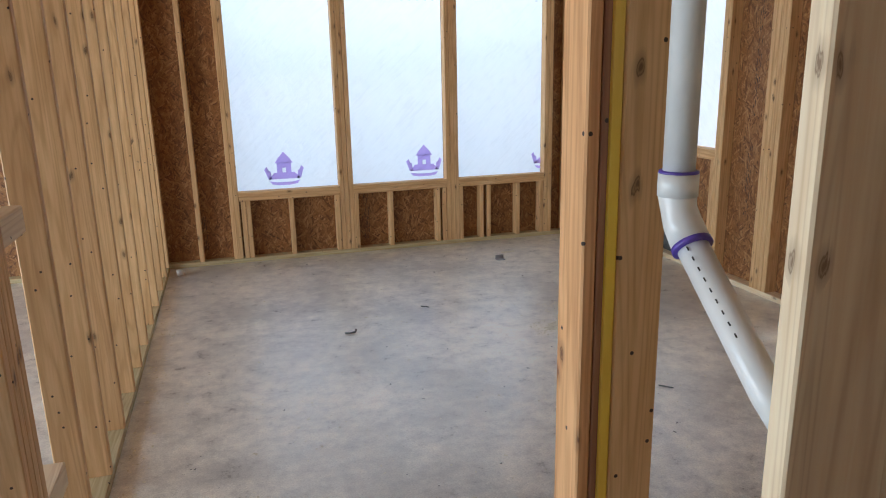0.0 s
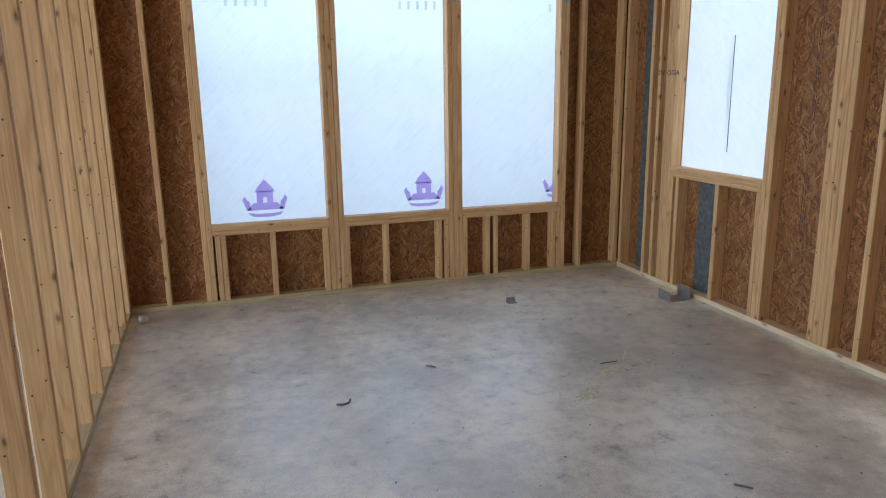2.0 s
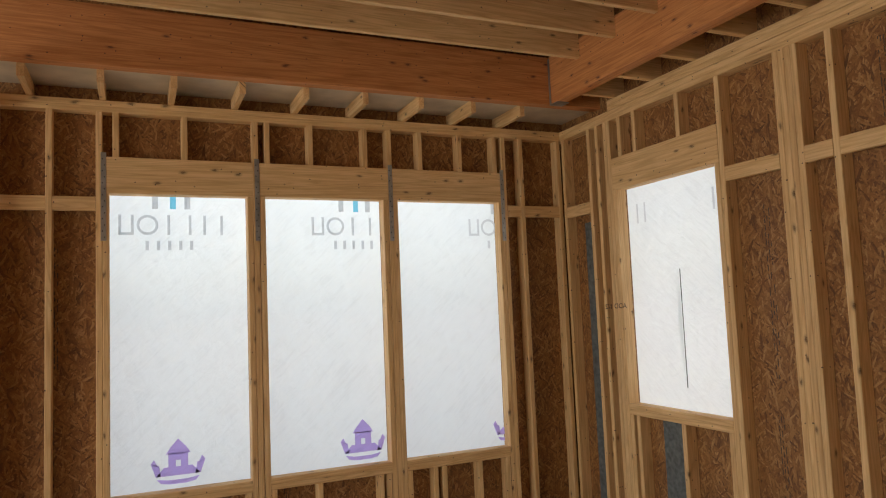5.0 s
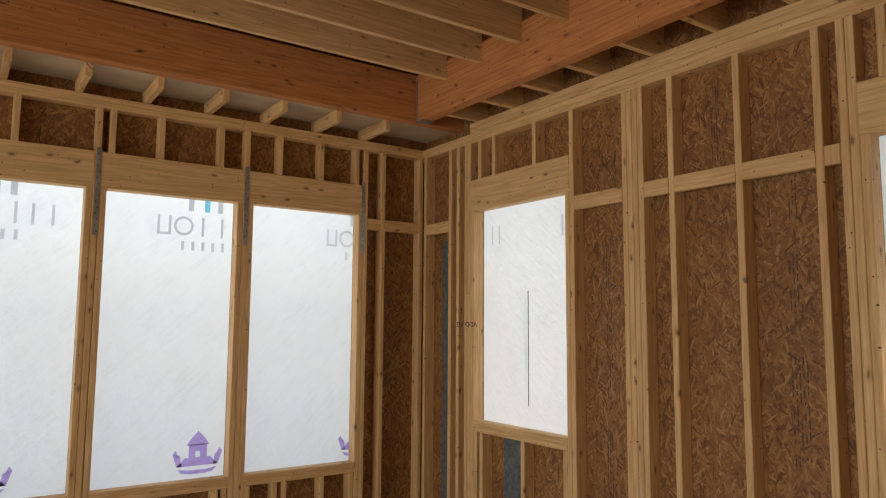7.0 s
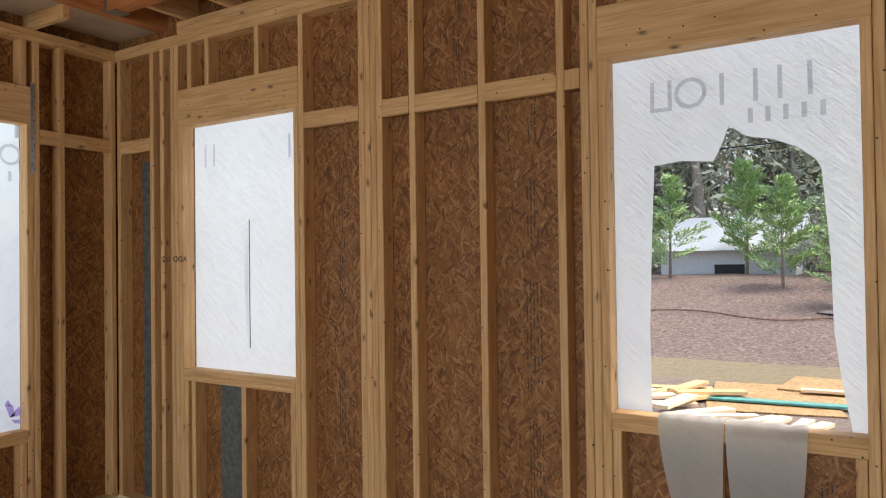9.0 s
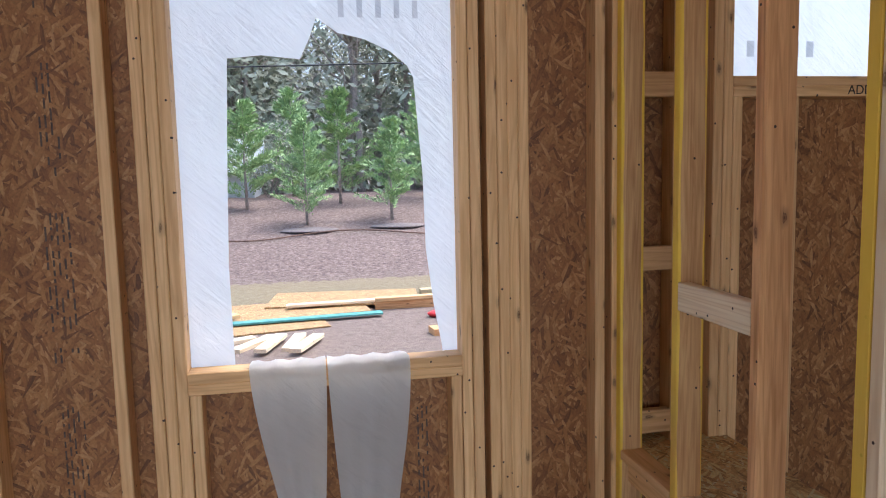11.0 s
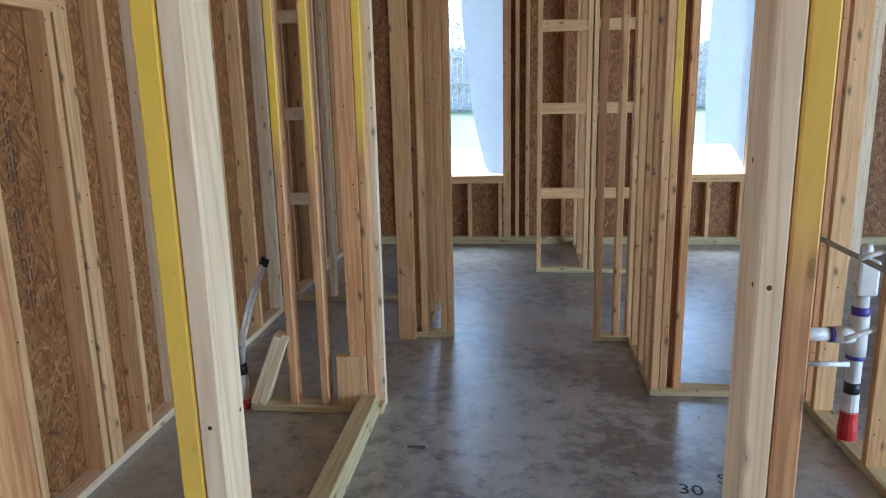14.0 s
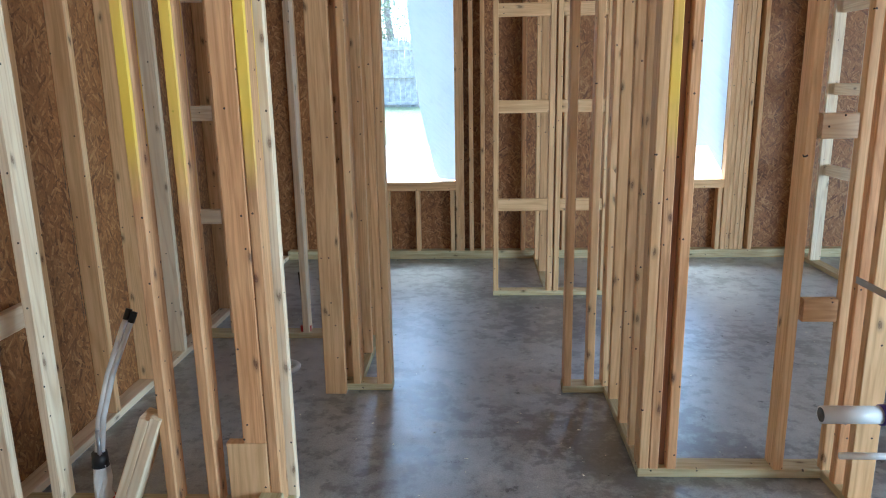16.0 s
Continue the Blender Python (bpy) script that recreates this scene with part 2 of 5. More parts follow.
def concrete_mat():
    m, nt, b = mat_base("concrete_slab", 0.42)
    L = nt.links
    co = coords(nt, per_object=False)
    big = N(nt, "ShaderNodeTexNoise", Scale=0.9, Detail=5.0, Roughness=0.6, Distortion=0.5)
    med = N(nt, "ShaderNodeTexNoise", Scale=7.5, Detail=8.0, Roughness=0.75)
    fin = N(nt, "ShaderNodeTexNoise", Scale=140.0, Detail=2.0)
    for n in (big, med, fin):
        L.new(co, n.inputs[0])
    col = ramp(nt, big.outputs[0], [(0.33, (0.40, 0.42, 0.42)), (0.47, (0.53, 0.55, 0.54)), (0.66, (0.70, 0.70, 0.66))])
    col = mix(nt, 0.85, col, ramp(nt, med.outputs[0], [(0.3, (0.40, 0.40, 0.42)), (0.5, (1, 1, 1)), (0.70, (1.38, 1.35, 1.30))]), "MULTIPLY")
    col = mix(nt, 0.6, col, ramp(nt, fin.outputs[0], [(0.3, (0.6, 0.6, 0.6)), (0.7, (1.2, 1.2, 1.2))]), "MULTIPLY")
    # window light put into the room slab's colour over grey dust; bare hall darkened
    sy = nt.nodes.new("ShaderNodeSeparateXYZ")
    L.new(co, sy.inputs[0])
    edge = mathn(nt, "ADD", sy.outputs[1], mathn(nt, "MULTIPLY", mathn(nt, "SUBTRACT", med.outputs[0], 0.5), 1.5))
    lit_dusty = mathn(nt, "MULTIPLY", mathn(nt, "SUBTRACT", edge, 0.5), 0.7, True)
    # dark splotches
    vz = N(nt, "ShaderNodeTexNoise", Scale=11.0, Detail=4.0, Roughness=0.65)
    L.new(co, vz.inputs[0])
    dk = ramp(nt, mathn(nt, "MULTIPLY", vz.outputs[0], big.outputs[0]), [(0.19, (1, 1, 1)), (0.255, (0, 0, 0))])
    col = mix(nt, mathn(nt, "MULTIPLY", mathn(nt, "MULTIPLY", dk, vz.outputs[0]), mathn(nt, "SUBTRACT", 1.7, mathn(nt, "MULTIPLY", lit_dusty, 1.25))), col, (0.10, 0.10, 0.105))
    col = mix(nt, mathn(nt, "MULTIPLY", lit_dusty, 0.2), col, (0.62, 0.60, 0.56))
    # painted light: room slab multiplied up, hall slab down
    col = mix(nt, 1.0, col, mix(nt, lit_dusty, (0.60, 0.61, 0.63), (1.50, 1.45, 1.36)), "MULTIPLY")
    # crumbs of dust and plaster
    v = N(nt, "ShaderNodeTexVoronoi", Scale=16.0)
    L.new(co, v.inputs[0])
    sp = nt.nodes.new("ShaderNodeSeparateColor")
    L.new(v.outputs["Color"], sp.inputs[0])
    cr = mathn(nt, "MULTIPLY", mathn(nt, "GREATER_THAN", sp.outputs[0], 0.6), mathn(nt, "LESS_THAN", v.outputs["Distance"], 0.045))
    col = mix(nt, mathn(nt, "MULTIPLY", cr, 0.7), col, (0.62, 0.6, 0.54))
    # trowel scratches and dried splashes
    sc1 = coords(nt, (1.0, 14.0, 1.0), (0, 0, 0.6), per_object=False)
    sn = N(nt, "ShaderNodeTexNoise", Scale=5.0, Detail=5.0, Roughness=0.7, Distortion=0.3)
    L.new(sc1, sn.inputs[0])
    scr = ramp(nt, sn.outputs[0], [(0.60, (0, 0, 0)), (0.70, (0.35, 0.35, 0.35))])
    col = mix(nt, mathn(nt, "MULTIPLY", scr, med.outputs[0]), col, (0.66, 0.66, 0.64))
    L.new(col, b.inputs["Base Color"])
    b.inputs["Coat Weight"].default_value = 0.75
    b.inputs["Coat IOR"].default_value = 1.55
    L.new(ramp(nt, med.outputs[0], [(0.3, (0.28, 0.28, 0.28)), (0.7, (0.46, 0.46, 0.46))]), b.inputs["Coat Roughness"])
    rr = ramp(nt, med.outputs[0], [(0.3, (0.24, 0.24, 0.24)), (0.7, (0.44, 0.44, 0.44))])
    b.inputs["Specular IOR Level"].default_value = 0.95
    L.new(rr, b.inputs["Roughness"])
    bump(nt, b, med.outputs[0], 0.12, 0.004)
    return m


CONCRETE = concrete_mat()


def film_mat(name, col, trans, clear=0.0):
    m = bpy.data.materials.new(name)
    m.use_nodes = True
    nt = m.node_tree
    L = nt.links
    for n in list(nt.nodes):
        nt.nodes.remove(n)
    out = nt.nodes.new("ShaderNodeOutputMaterial")
    d = nt.nodes.new("ShaderNodeBsdfDiffuse")
    t = nt.nodes.new("ShaderNodeBsdfTranslucent")
    gl = nt.nodes.new("ShaderNodeBsdfGlossy")
    gl.inputs["Roughness"].default_value = 0.35
    co = coords(nt, (1, 1, 1), per_object=False)
    w = N(nt, "ShaderNodeTexNoise", Scale=9.0, Detail=5.0, Roughness=0.65, Distortion=1.2)
    co2 = coords(nt, (1.4, 1.4, 0.9), (0.7, 0.7, 0.4), per_object=False)
    w2 = N(nt, "ShaderNodeTexNoise", Scale=6.0, Detail=3.0, Distortion=0.8)
    L.new(co, w.inputs[0])
    L.new(co2, w2.inputs[0])
    h = mathn(nt, "ADD", w.outputs[0], w2.outputs[0])
    # creases pulled slantwise through the sheet
    sq = nt.nodes.new("ShaderNodeSeparateXYZ")
    L.new(co, sq.inputs[0])
    on = nt.nodes.new("ShaderNodeCombineXYZ")
    L.new(mathn(nt, "ADD", sq.outputs[0], sq.outputs[1]), on.inputs[0])
    L.new(sq.outputs[2], on.inputs[1])
    slant = nt.nodes.new("ShaderNodeMapping")
    slant.inputs["Rotation"].default_value = (0, 0, -0.75)
    L.new(on.outputs[0], slant.inputs[0])
    pull = nt.nodes.new("ShaderNodeMapping")
    pull.inputs["Scale"].default_value = (2.4, 17.0, 1.0)
    L.new(slant.outputs[0], pull.inputs[0])
    co3 = pull.outputs[0]
    w3 = N(nt, "ShaderNodeTexNoise", Scale=2.2, Detail=5.0, Roughness=0.6, Distortion=0.9)
    L.new(co3, w3.inputs[0])
    h = mathn(nt, "ADD", h, w3.outputs[0])
    crease = mathn(nt, "ADD", mathn(nt, "MULTIPLY", w2.outputs[0], 0.4), mathn(nt, "MULTIPLY", w3.outputs[0], 0.6))
    # crease shading is put into the sheet's colour, beside the bump
    tint = ramp(nt, crease, [(0.36, tuple(0.935 * c for c in col)), (0.47, tuple(0.98 * c for c in col)), (0.60, col)])
    for n in (d, t):
        L.new(tint, n.inputs["Color"])
    bp = nt.nodes.new("ShaderNodeBump")
    bp.inputs["Strength"].default_value = 0.28
    bp.inputs["Distance"].default_value = 0.016
    L.new(h, bp.inputs["Height"])
    for n in (d, t, gl):
        L.new(bp.outputs[0], n.inputs["Normal"])
    m1 = nt.nodes.new("ShaderNodeMixShader")
    m1.inputs[0].default_value = trans
    L.new(d.outputs[0], m1.inputs[1])
    L.new(t.outputs[0], m1.inputs[2])
    m2 = nt.nodes.new("ShaderNodeMixShader")
    m2.inputs[0].default_value = 0.05
    L.new(m1.outputs[0], m2.inputs[1])
    L.new(gl.outputs[0], m2.inputs[2])
    m3 = nt.nodes.new("ShaderNodeMixShader")
    m3.inputs[0].default_value = clear
    tr = nt.nodes.new("ShaderNodeBsdfTransparent")
    L.new(m2.outputs[0], m3.inputs[1])
    L.new(tr.outputs[0], m3.inputs[2])
    L.new(m3.outputs[0], out.inputs[0])
    return m


FILM = film_mat("white_house_wrap", (0.86, 0.91, 0.93), 0.58, 0.08)
# same wrap with weaker south window light put into its colour and translucency
FILM_DIM = film_mat("dimmed_house_wrap", (0.72, 0.82, 0.91), 0.14)
FILM_GREY = film_mat("grey_print_on_wrap", (0.60, 0.63, 0.66), 0.88)
FILM_BLUE = film_mat("blue_print_on_wrap", (0.22, 0.66, 0.88), 0.85)
FILM_PURPLE = film_mat("purple_print_on_wrap", (0.56, 0.41, 0.80), 0.88)


def plain(name, col, rough=0.5, metal=0.0, spread=0.25, scale=12.0):
    m, nt, b = mat_base(name, rough)
    b.inputs["Metallic"].default_value = metal
    nz = N(nt, "ShaderNodeTexNoise", Scale=scale, Detail=4.0)
    nt.links.new(coords(nt), nz.inputs[0])
    lo = tuple(c * (1 - spread) for c in col)
    hi = tuple(min(1.0, c * (1 + spread * 0.6)) for c in col)
    nt.links.new(ramp(nt, nz.outputs[0], [(0.3, lo), (0.7, hi)]), b.inputs["Base Color"])
    return m


PVC = plain("white_pvc", (0.78, 0.78, 0.76), 0.3, 0.0, 0.08)
PRIMER = plain("purple_primer", (0.10, 0.06, 0.35), 0.4)
STEEL = plain("galvanised_steel", (0.42, 0.43, 0.44), 0.4, 0.8)
DARK = plain("black_rubber", (0.02, 0.02, 0.022), 0.5)
INK = plain("black_ink", (0.03, 0.025, 0.02), 0.7)
STAMP_INK = plain("faded_stamp_ink", (0.085, 0.055, 0.04), 0.7, 0.0, 0.6, 60)
REDP = plain("red_plastic", (0.55, 0.03, 0.03), 0.4)
PEX = plain("milky_tube", (0.84, 0.86, 0.86), 0.25)
DUST = plain("sawdust", (0.88, 0.83, 0.68), 0.9, 0.0, 0.3, 60)
PAPER = plain("white_wrap_tape", (0.80, 0.80, 0.78), 0.5)
FELT = plain("grey_foundation_board", (0.13, 0.14, 0.14), 0.85, 0.0, 0.4, 30)
MULCH = plain("leaf_mulch", (0.20, 0.12, 0.085), 0.95, 0.0, 0.6, 25)


# ---- building blocks ----
def obj(name, bm, mat, parent=None, label="", smooth=False):
    me = bpy.data.meshes.new(name)
    bm.to_mesh(me)
    bm.free()
    me.materials.append(mat)
    if smooth:
        for f in me.polygons:
            f.use_smooth = True
    ob = new(name, me)
    if parent:
        ob.parent = parent
    if label:
        ob["label"] = label
    return ob


def part(name, bm, material, parent, label="", smooth=False):
    return obj(name, bm, material, parent, label, smooth)


def box_bm(x0, x1, y0, y1, z0, z1, bevel=0.0):
    bm = bmesh.new()
    bmesh.ops.create_cube(bm, size=1.0)
    for v in bm.verts:
        v.co = Vector(((x0 + x1) / 2 + v.co.x * (x1 - x0), (y0 + y1) / 2 + v.co.y * (y1 - y0), (z0 + z1) / 2 + v.co.z * (z1 - z0)))
    if bevel:
        bmesh.ops.bevel(bm, geom=bm.edges[:], offset=bevel, segments=2, affect="EDGES", profile=0.5)
    return bm


LUMBER = {}
PERM = {2: Matrix.Identity(3), 0: Matrix(((0, 0, 1), (1, 0, 0), (0, 1, 0))), 1: Matrix(((0, 1, 0), (0, 0, 1), (1, 0, 0)))}
rng = random.Random(7)


def lumber(name, x0, x1, y0, y1, z0, z1, mat, parent, label="", jitter=0.6):
    """One board with eased edges; its grain runs along its longest side."""
    d = (x1 - x0, y1 - y0, z1 - z0)
    ax = max(range(3), key=lambda i: d[i])
    a, b = ((0, 1), (1, 2), (2, 0))[(2, 0, 1).index(ax)] if ax == 2 else ((1, 2) if ax == 0 else (2, 0))
    key = (round(d[a], 3), round(d[b], 3), round(d[ax], 3), mat.name)
    me = LUMBER.get(key)
    if me is None:
        w, h, l = d[a] / 2, d[b] / 2, d[ax] / 2
        c = min(0.0035, w * 0.3, h * 0.3)
        ring = ((-w + c, -h), (w - c, -h), (w, -h + c), (w, h - c), (w - c, h), (-w + c, h), (-w, h - c), (-w, -h + c))
        vs = [(p, q, -l) for p, q in ring] + [(p, q, l) for p, q in ring]
        fs = [tuple(reversed(range(8))), tuple(range(8, 16))] + [(i, (i + 1) % 8, 8 + (i + 1) % 8, 8 + i) for i in range(8)]
        me = bpy.data.meshes.new(name)
        me.from_pydata(vs, [], fs)
        me.materials.append(mat)
        LUMBER[key] = me
    ob = new(name, me)
    m = PERM[ax].to_4x4()
    turn = Matrix.Rotation(radians(rng.uniform(-jitter, jitter)), 4, "Z") if ax == 2 else Matrix.Identity(4)
    ob.matrix_world = Matrix.Translation(((x0 + x1) / 2, (y0 + y1) / 2, (z0 + z1) / 2)) @ turn @ m
    ob.parent = parent
    if label:
        ob["label"] = label
    return ob


S = 0.038
D = 0.089
TOP = 3.0


def wall(name, label):
    return tagged(new(name), label, "wall", kind="structure")


def stud_y(w, x, y0, y1, mat=PINE, z0=S, z1=TOP, name="stud"):
    """A stud of a wall that runs along x, from its left edge x."""
    return lumber(name, x, x + S, y0, y1, z0, z1, mat, w)


def stud_x(w, y, x0, x1, mat=PINE, z0=S, z1=TOP, name="stud"):
    """A stud of a wall that runs along y, from its south edge y."""
    return lumber(name, x0, x1, y, y + S, z0, z1, mat, w)


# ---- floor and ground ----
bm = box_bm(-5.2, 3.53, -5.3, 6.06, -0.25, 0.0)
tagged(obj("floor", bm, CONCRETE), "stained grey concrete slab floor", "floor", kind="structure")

XE, YN, XW, YS = 3.42, 5.95, -0.53, -5.15
XO, YO = XE + D, YN + D

# ---- north wall ----
wn_ = wall("wall_north", "timber stud wall with strand board sheathing and three window openings")
OPEN_N = ((0.06, 0.905), (1.025, 1.870), (1.985, 2.825))
HB, HT = 2.48, 2.715
SN = 0.60
lumber("bottom_plate", -5.2, XO, YN, YO, 0, S, TREATED, wn_)
for k in range(2):
    lumber("top_plate", -5.2, XO, YN, YO, TOP + k * S, TOP + (k + 1) * S, PINE, wn_)
for x in (-0.58, -0.292, 3.025, 3.382):
    stud_y(wn_, x, YN, YO)
for i, (a, b) in enumerate(OPEN_N):
    stud_y(wn_, a - S, YN, YO, z1=HB, name="jack_stud")
    stud_y(wn_, b, YN, YO, z1=HB, name="jack_stud")
    stud_y(wn_, b + S + 0.002, YN, YO)
    if i == 0:
        stud_y(wn_, a - 2 * S, YN, YO)
    lumber("window_header", a - S, b + S, YN + 0.0, YN + S, HB, HT, PINE, wn_)
    lumber("window_header", a - S, b + S, YN + S, YO, HB, HT, PINE, wn_)
    for k in range(2):
        lumber("sill_plate", a, b, YN, YO, SN - (k + 1) * S, SN - k * S, PINE, wn_)
    for x in {0: (a + 0.015, a + 0.055, a + 0.41, b - S - 0.004), 1: (a + 0.0, a + 0.31, b - S - 0.005, b - 0.10), 2: (a + 0.002, a + 0.20, a + 0.27, a + 0.56, b - S - 0.006)}[i]:
        stud_y(wn_, x, YN, YO, z0=S, z1=SN - 2 * S, name="cripple_stud")
    for x in {0: (a + 0.02, a + 0.43), 1: (a + 0.0, a + 0.30, a + 0.70), 2: (a + 0.17, a + 0.50, b - S)}[i]:
        stud_y(wn_, x, YN, YO, z0=HT, z1=TOP, name="cripple_stud")


def block_x(w, x0, x1, y0, y1, z, mat=PINE, h=D):
    lumber("block", x0, x1, y0, y1, z, z + h, mat, w)


block_x(wn_, -0.542, -0.292, YN + 0.002, YN + S, 2.37)
block_x(wn_, -0.254, -0.018, YN + 0.002, YN + S, 2.37)
block_x(wn_, 2.905, 3.025, YN + 0.002, YN + S, 2.37)
block_x(wn_, 3.063, 3.382, YN + 0.002, YN + S, 2.37)


def panels(w, boxes):
    for b in boxes:
        obj("sheathing_panel", box_bm(*b), OSB, w)


T = 0.011
zt = 3.96
panels(wn_, [(-5.2, OPEN_N[0][0] - 0.004, YO, YO + T, -0.1, zt), (OPEN_N[2][1] + 0.004, XO + T, YO, YO + T, -0.1, zt),
             (OPEN_N[0][0] - 0.004, OPEN_N[2][1] + 0.004, YO, YO + T, -0.1, SN - 0.004), (OPEN_N[0][0] - 0.004, OPEN_N[2][1] + 0.004, YO, YO + T, HB + 0.004, zt),
             (OPEN_N[0][1], OPEN_N[1][0], YO, YO + T, SN, HB), (OPEN_N[1][1], OPEN_N[2][0], YO, YO + T, SN, HB)])

# ---- east wall ----
we = wall("wall_east", "timber stud wall with strand board sheathing and window openings")
lumber("bottom_plate", XE, XO, YS, YN, 0, S, PALE, we)
for k in range(2):
    lumber("top_plate", XE, XO, YS, YN, TOP + k * S, TOP + (k + 1) * S, PINE, we)
for k in range(2):
    lumber("upper_plate", XE, XO, YS, 5.3, TOP + 0.078 + k * S, TOP + 0.078 + (k + 1) * S, PINE, we)
W1 = (4.30, 5.254)
W2 = (1.545, 2.48)
SE = 0.945
HW = (-0.62, 0.50)
SH = 1.935
for y in (5.90, 5.545, 5.44, 3.07, 3.47, 2.672, 1.004, 0.94, 0.70):
    stud_x(we, y, XE, XO)
for y in (3.675, 3.7145, 3.754, 3.793):
    stud_x(we, y, XE, XO)
for y in (1.29, 1.3285, 1.367, 1.4055):
    stud_x(we, y, XE, XO)
for (a, b, sill, hdr) in ((*W1, SE, HB), (*W2, SE + 0.01, HB - 0.02), (*HW, SH, 2.62)):
    stud_x(we, a - S, XE, XO, z1=hdr, name="jack_stud")
    stud_x(we, b, XE, XO, z1=hdr, name="jack_stud")
    stud_x(we, a - 2 * S - 0.002, XE, XO)
    stud_x(we, b + S + 0.002, XE, XO)
    if hdr != 2.62:
        stud_x(we, b + 2 * S + 0.004, XE, XO)
    for q0, q1 in ((XE, XE + S), (XE + S, XO)):
        lumber("window_header", q0, q1, a - S, b + S, hdr, hdr + 0.235, PINE, we)
    for k in range(2):
        lumber("sill_plate", XE, XO, a, b, sill - (k + 1) * S, sill - k * S, PINE, we)
    ys = {SE: (a + 0.002, a + 0.40, b - S - 0.07, b - S - 0.002), SH: (a + 0.02, -0.22, 0.225, b - S - 0.002)}.get(sill, (a + 0.003, a + 0.5, b - S - 0.003))
    for y in ys:
        stud_x(we, y, XE, XO, z1=sill - 2 * S, name="cripple_stud")
    for y in (a + 0.27, b - 0.25, b - S - 0.05):
        stud_x(we, y, XE, XO, z0=hdr + 0.235, name="cripple_stud")
y = -1.61
while y > YS + 0.1:
    stud_x(we, y, XE, XO, PINE if rng.random() < 0.6 else PALE)
    y -= 0.406
stud_x(we, -1.258, XE, XO, PALE)
stud_x(we, -0.95, XE, XO)
BZ = 2.355
for a, b in ((3.833, 4.22), (3.51, 3.675), (3.11, 3.47), (2.712, 3.07), (2.60, 2.672), (5.585, 5.90)):
    lumber("block", XE + 0.001, XE + S, a, b, BZ, BZ + D, PINE, we)
for z in (0.60, 1.225, 1.86):
    lumber("block", XE + 0.001, XE + S, 0.74, 0.94, z, z + D, PINE, we)
for z in (0.67, 1.32, 1.96):
    lumber("block", XE + 0.001, XE + S, -1.46, -1.26, z, z + D, PALE, we)
panels(we, [(XO, XO + T, W1[1] + 0.004, YO, -0.1, zt), (XO, XO + T, W2[1] + 0.004, W1[0] - 0.004, -0.1, zt),
            (XO, XO + T, HW[1] + 0.004, W2[0] - 0.004, -0.1, zt), (XO, XO + T, YS - 0.1, HW[0] - 0.004, -0.1, zt),
            (XO, XO + T, W1[0] - 0.004, W1[1] + 0.004, -0.1, SE - 0.004), (XO, XO + T, W1[0] - 0.004, W1[1] + 0.004, HB + 0.004, zt),
            (XO, XO + T, W2[0] - 0.004, W2[1] + 0.004, -0.1, SE + 0.006), (XO, XO + T, W2[0] - 0.004, W2[1] + 0.004, HB - 0.016, zt),
            (XO, XO + T, HW[0] - 0.004, HW[1] + 0.004, -0.1, SH - 0.004), (XO, XO + T, HW[0] - 0.004, HW[1] + 0.004, 2.624, zt)])
obj("foundation_board", box_bm(XO - 0.012, XO - 0.001, 4.75, 5.0, S, 0.86), FELT, we, "dark grey fibre board")
obj("foundation_board", box_bm(XO - 0.012, XO - 0.001, 5.586, 5.77, S, 2.3), FELT, we, "dark grey fibre board")

# ---- west partition ----
ww = wall("wall_west", "open timber stud partition along the room")
lumber("bottom_plate", XW - D, XW, 1.6, YN, 0, S, TREATED, ww)
for k in range(2):
    lumber("top_plate", XW - D, XW, -3.0, YN, TOP + k * S, TOP + (k + 1) * S, PINE, ww)
for y in (2.27, 2.66, 3.05, 3.44, 3.76, 4.10, 4.46, 4.84, 5.22, 5.58, 5.86):
    stud_x(ww, y, XW - D, XW)
for y in (1.70, 1.739, 1.778, 1.817):
    stud_x(ww, y, XW - D, XW)
for z in (0.36, 1.14):
    lumber("block", XW - D, XW, 1.856, 2.06, z, z + S * 2, PALE, ww)

# ---- south partition of the room ----
ws = wall("wall_south_partition", "open timber stud partition with door openings")
Y0, Y1 = 0.872, 0.961
for x, m in ((2.975, YELLOW), (2.575, FIR), (2.180, PALE)):
    stud_y(ws, x, Y0, Y1, m)
stud_y(ws, 2.2195, Y0, Y1, YELLOW)
stud_y(ws, 3.38, Y0, Y1, YELLOW)
lumber("bottom_plate", 2.180, XE, Y0, Y1, 0, S, TREATED, ws)
for k in range(2):
    lumber("top_plate", XW, XE, Y0 + 0.05, Y1 + 0.05, TOP + k * S, TOP + (k + 1) * S, PINE, ws)
lumber("block", 2.613, 2.975, Y1 - S, Y1, 1.165, 1.254, PALE, ws)
# the short stretch between the two door openings
P0, P1 = 0.925, 1.014
lumber("bottom_plate", 0.567, 1.0, P0, P1, 0, S, TREATED, ws)
lumber("bottom_plate", 1.001, 1.394, Y0, Y1, 0, S, TREATED, ws)
lumber("stud", 0.567, 0.593, P0, P1, S, TOP, FIR, ws)
lumber("stud", 0.594, 0.608, P0, P1, S, TOP, RED, ws)
lumber("stud", 0.609, 0.632, P0, P1, S, TOP, YELLOW, ws)
lumber("stud", 0.633, 0.722, P0, P0 + S, S, TOP, PINE, ws)
stud_y(ws, 1.316, Y0, Y1, YELLOW_TOP)
stud_y(ws, 1.356, Y0, Y1, PALE)

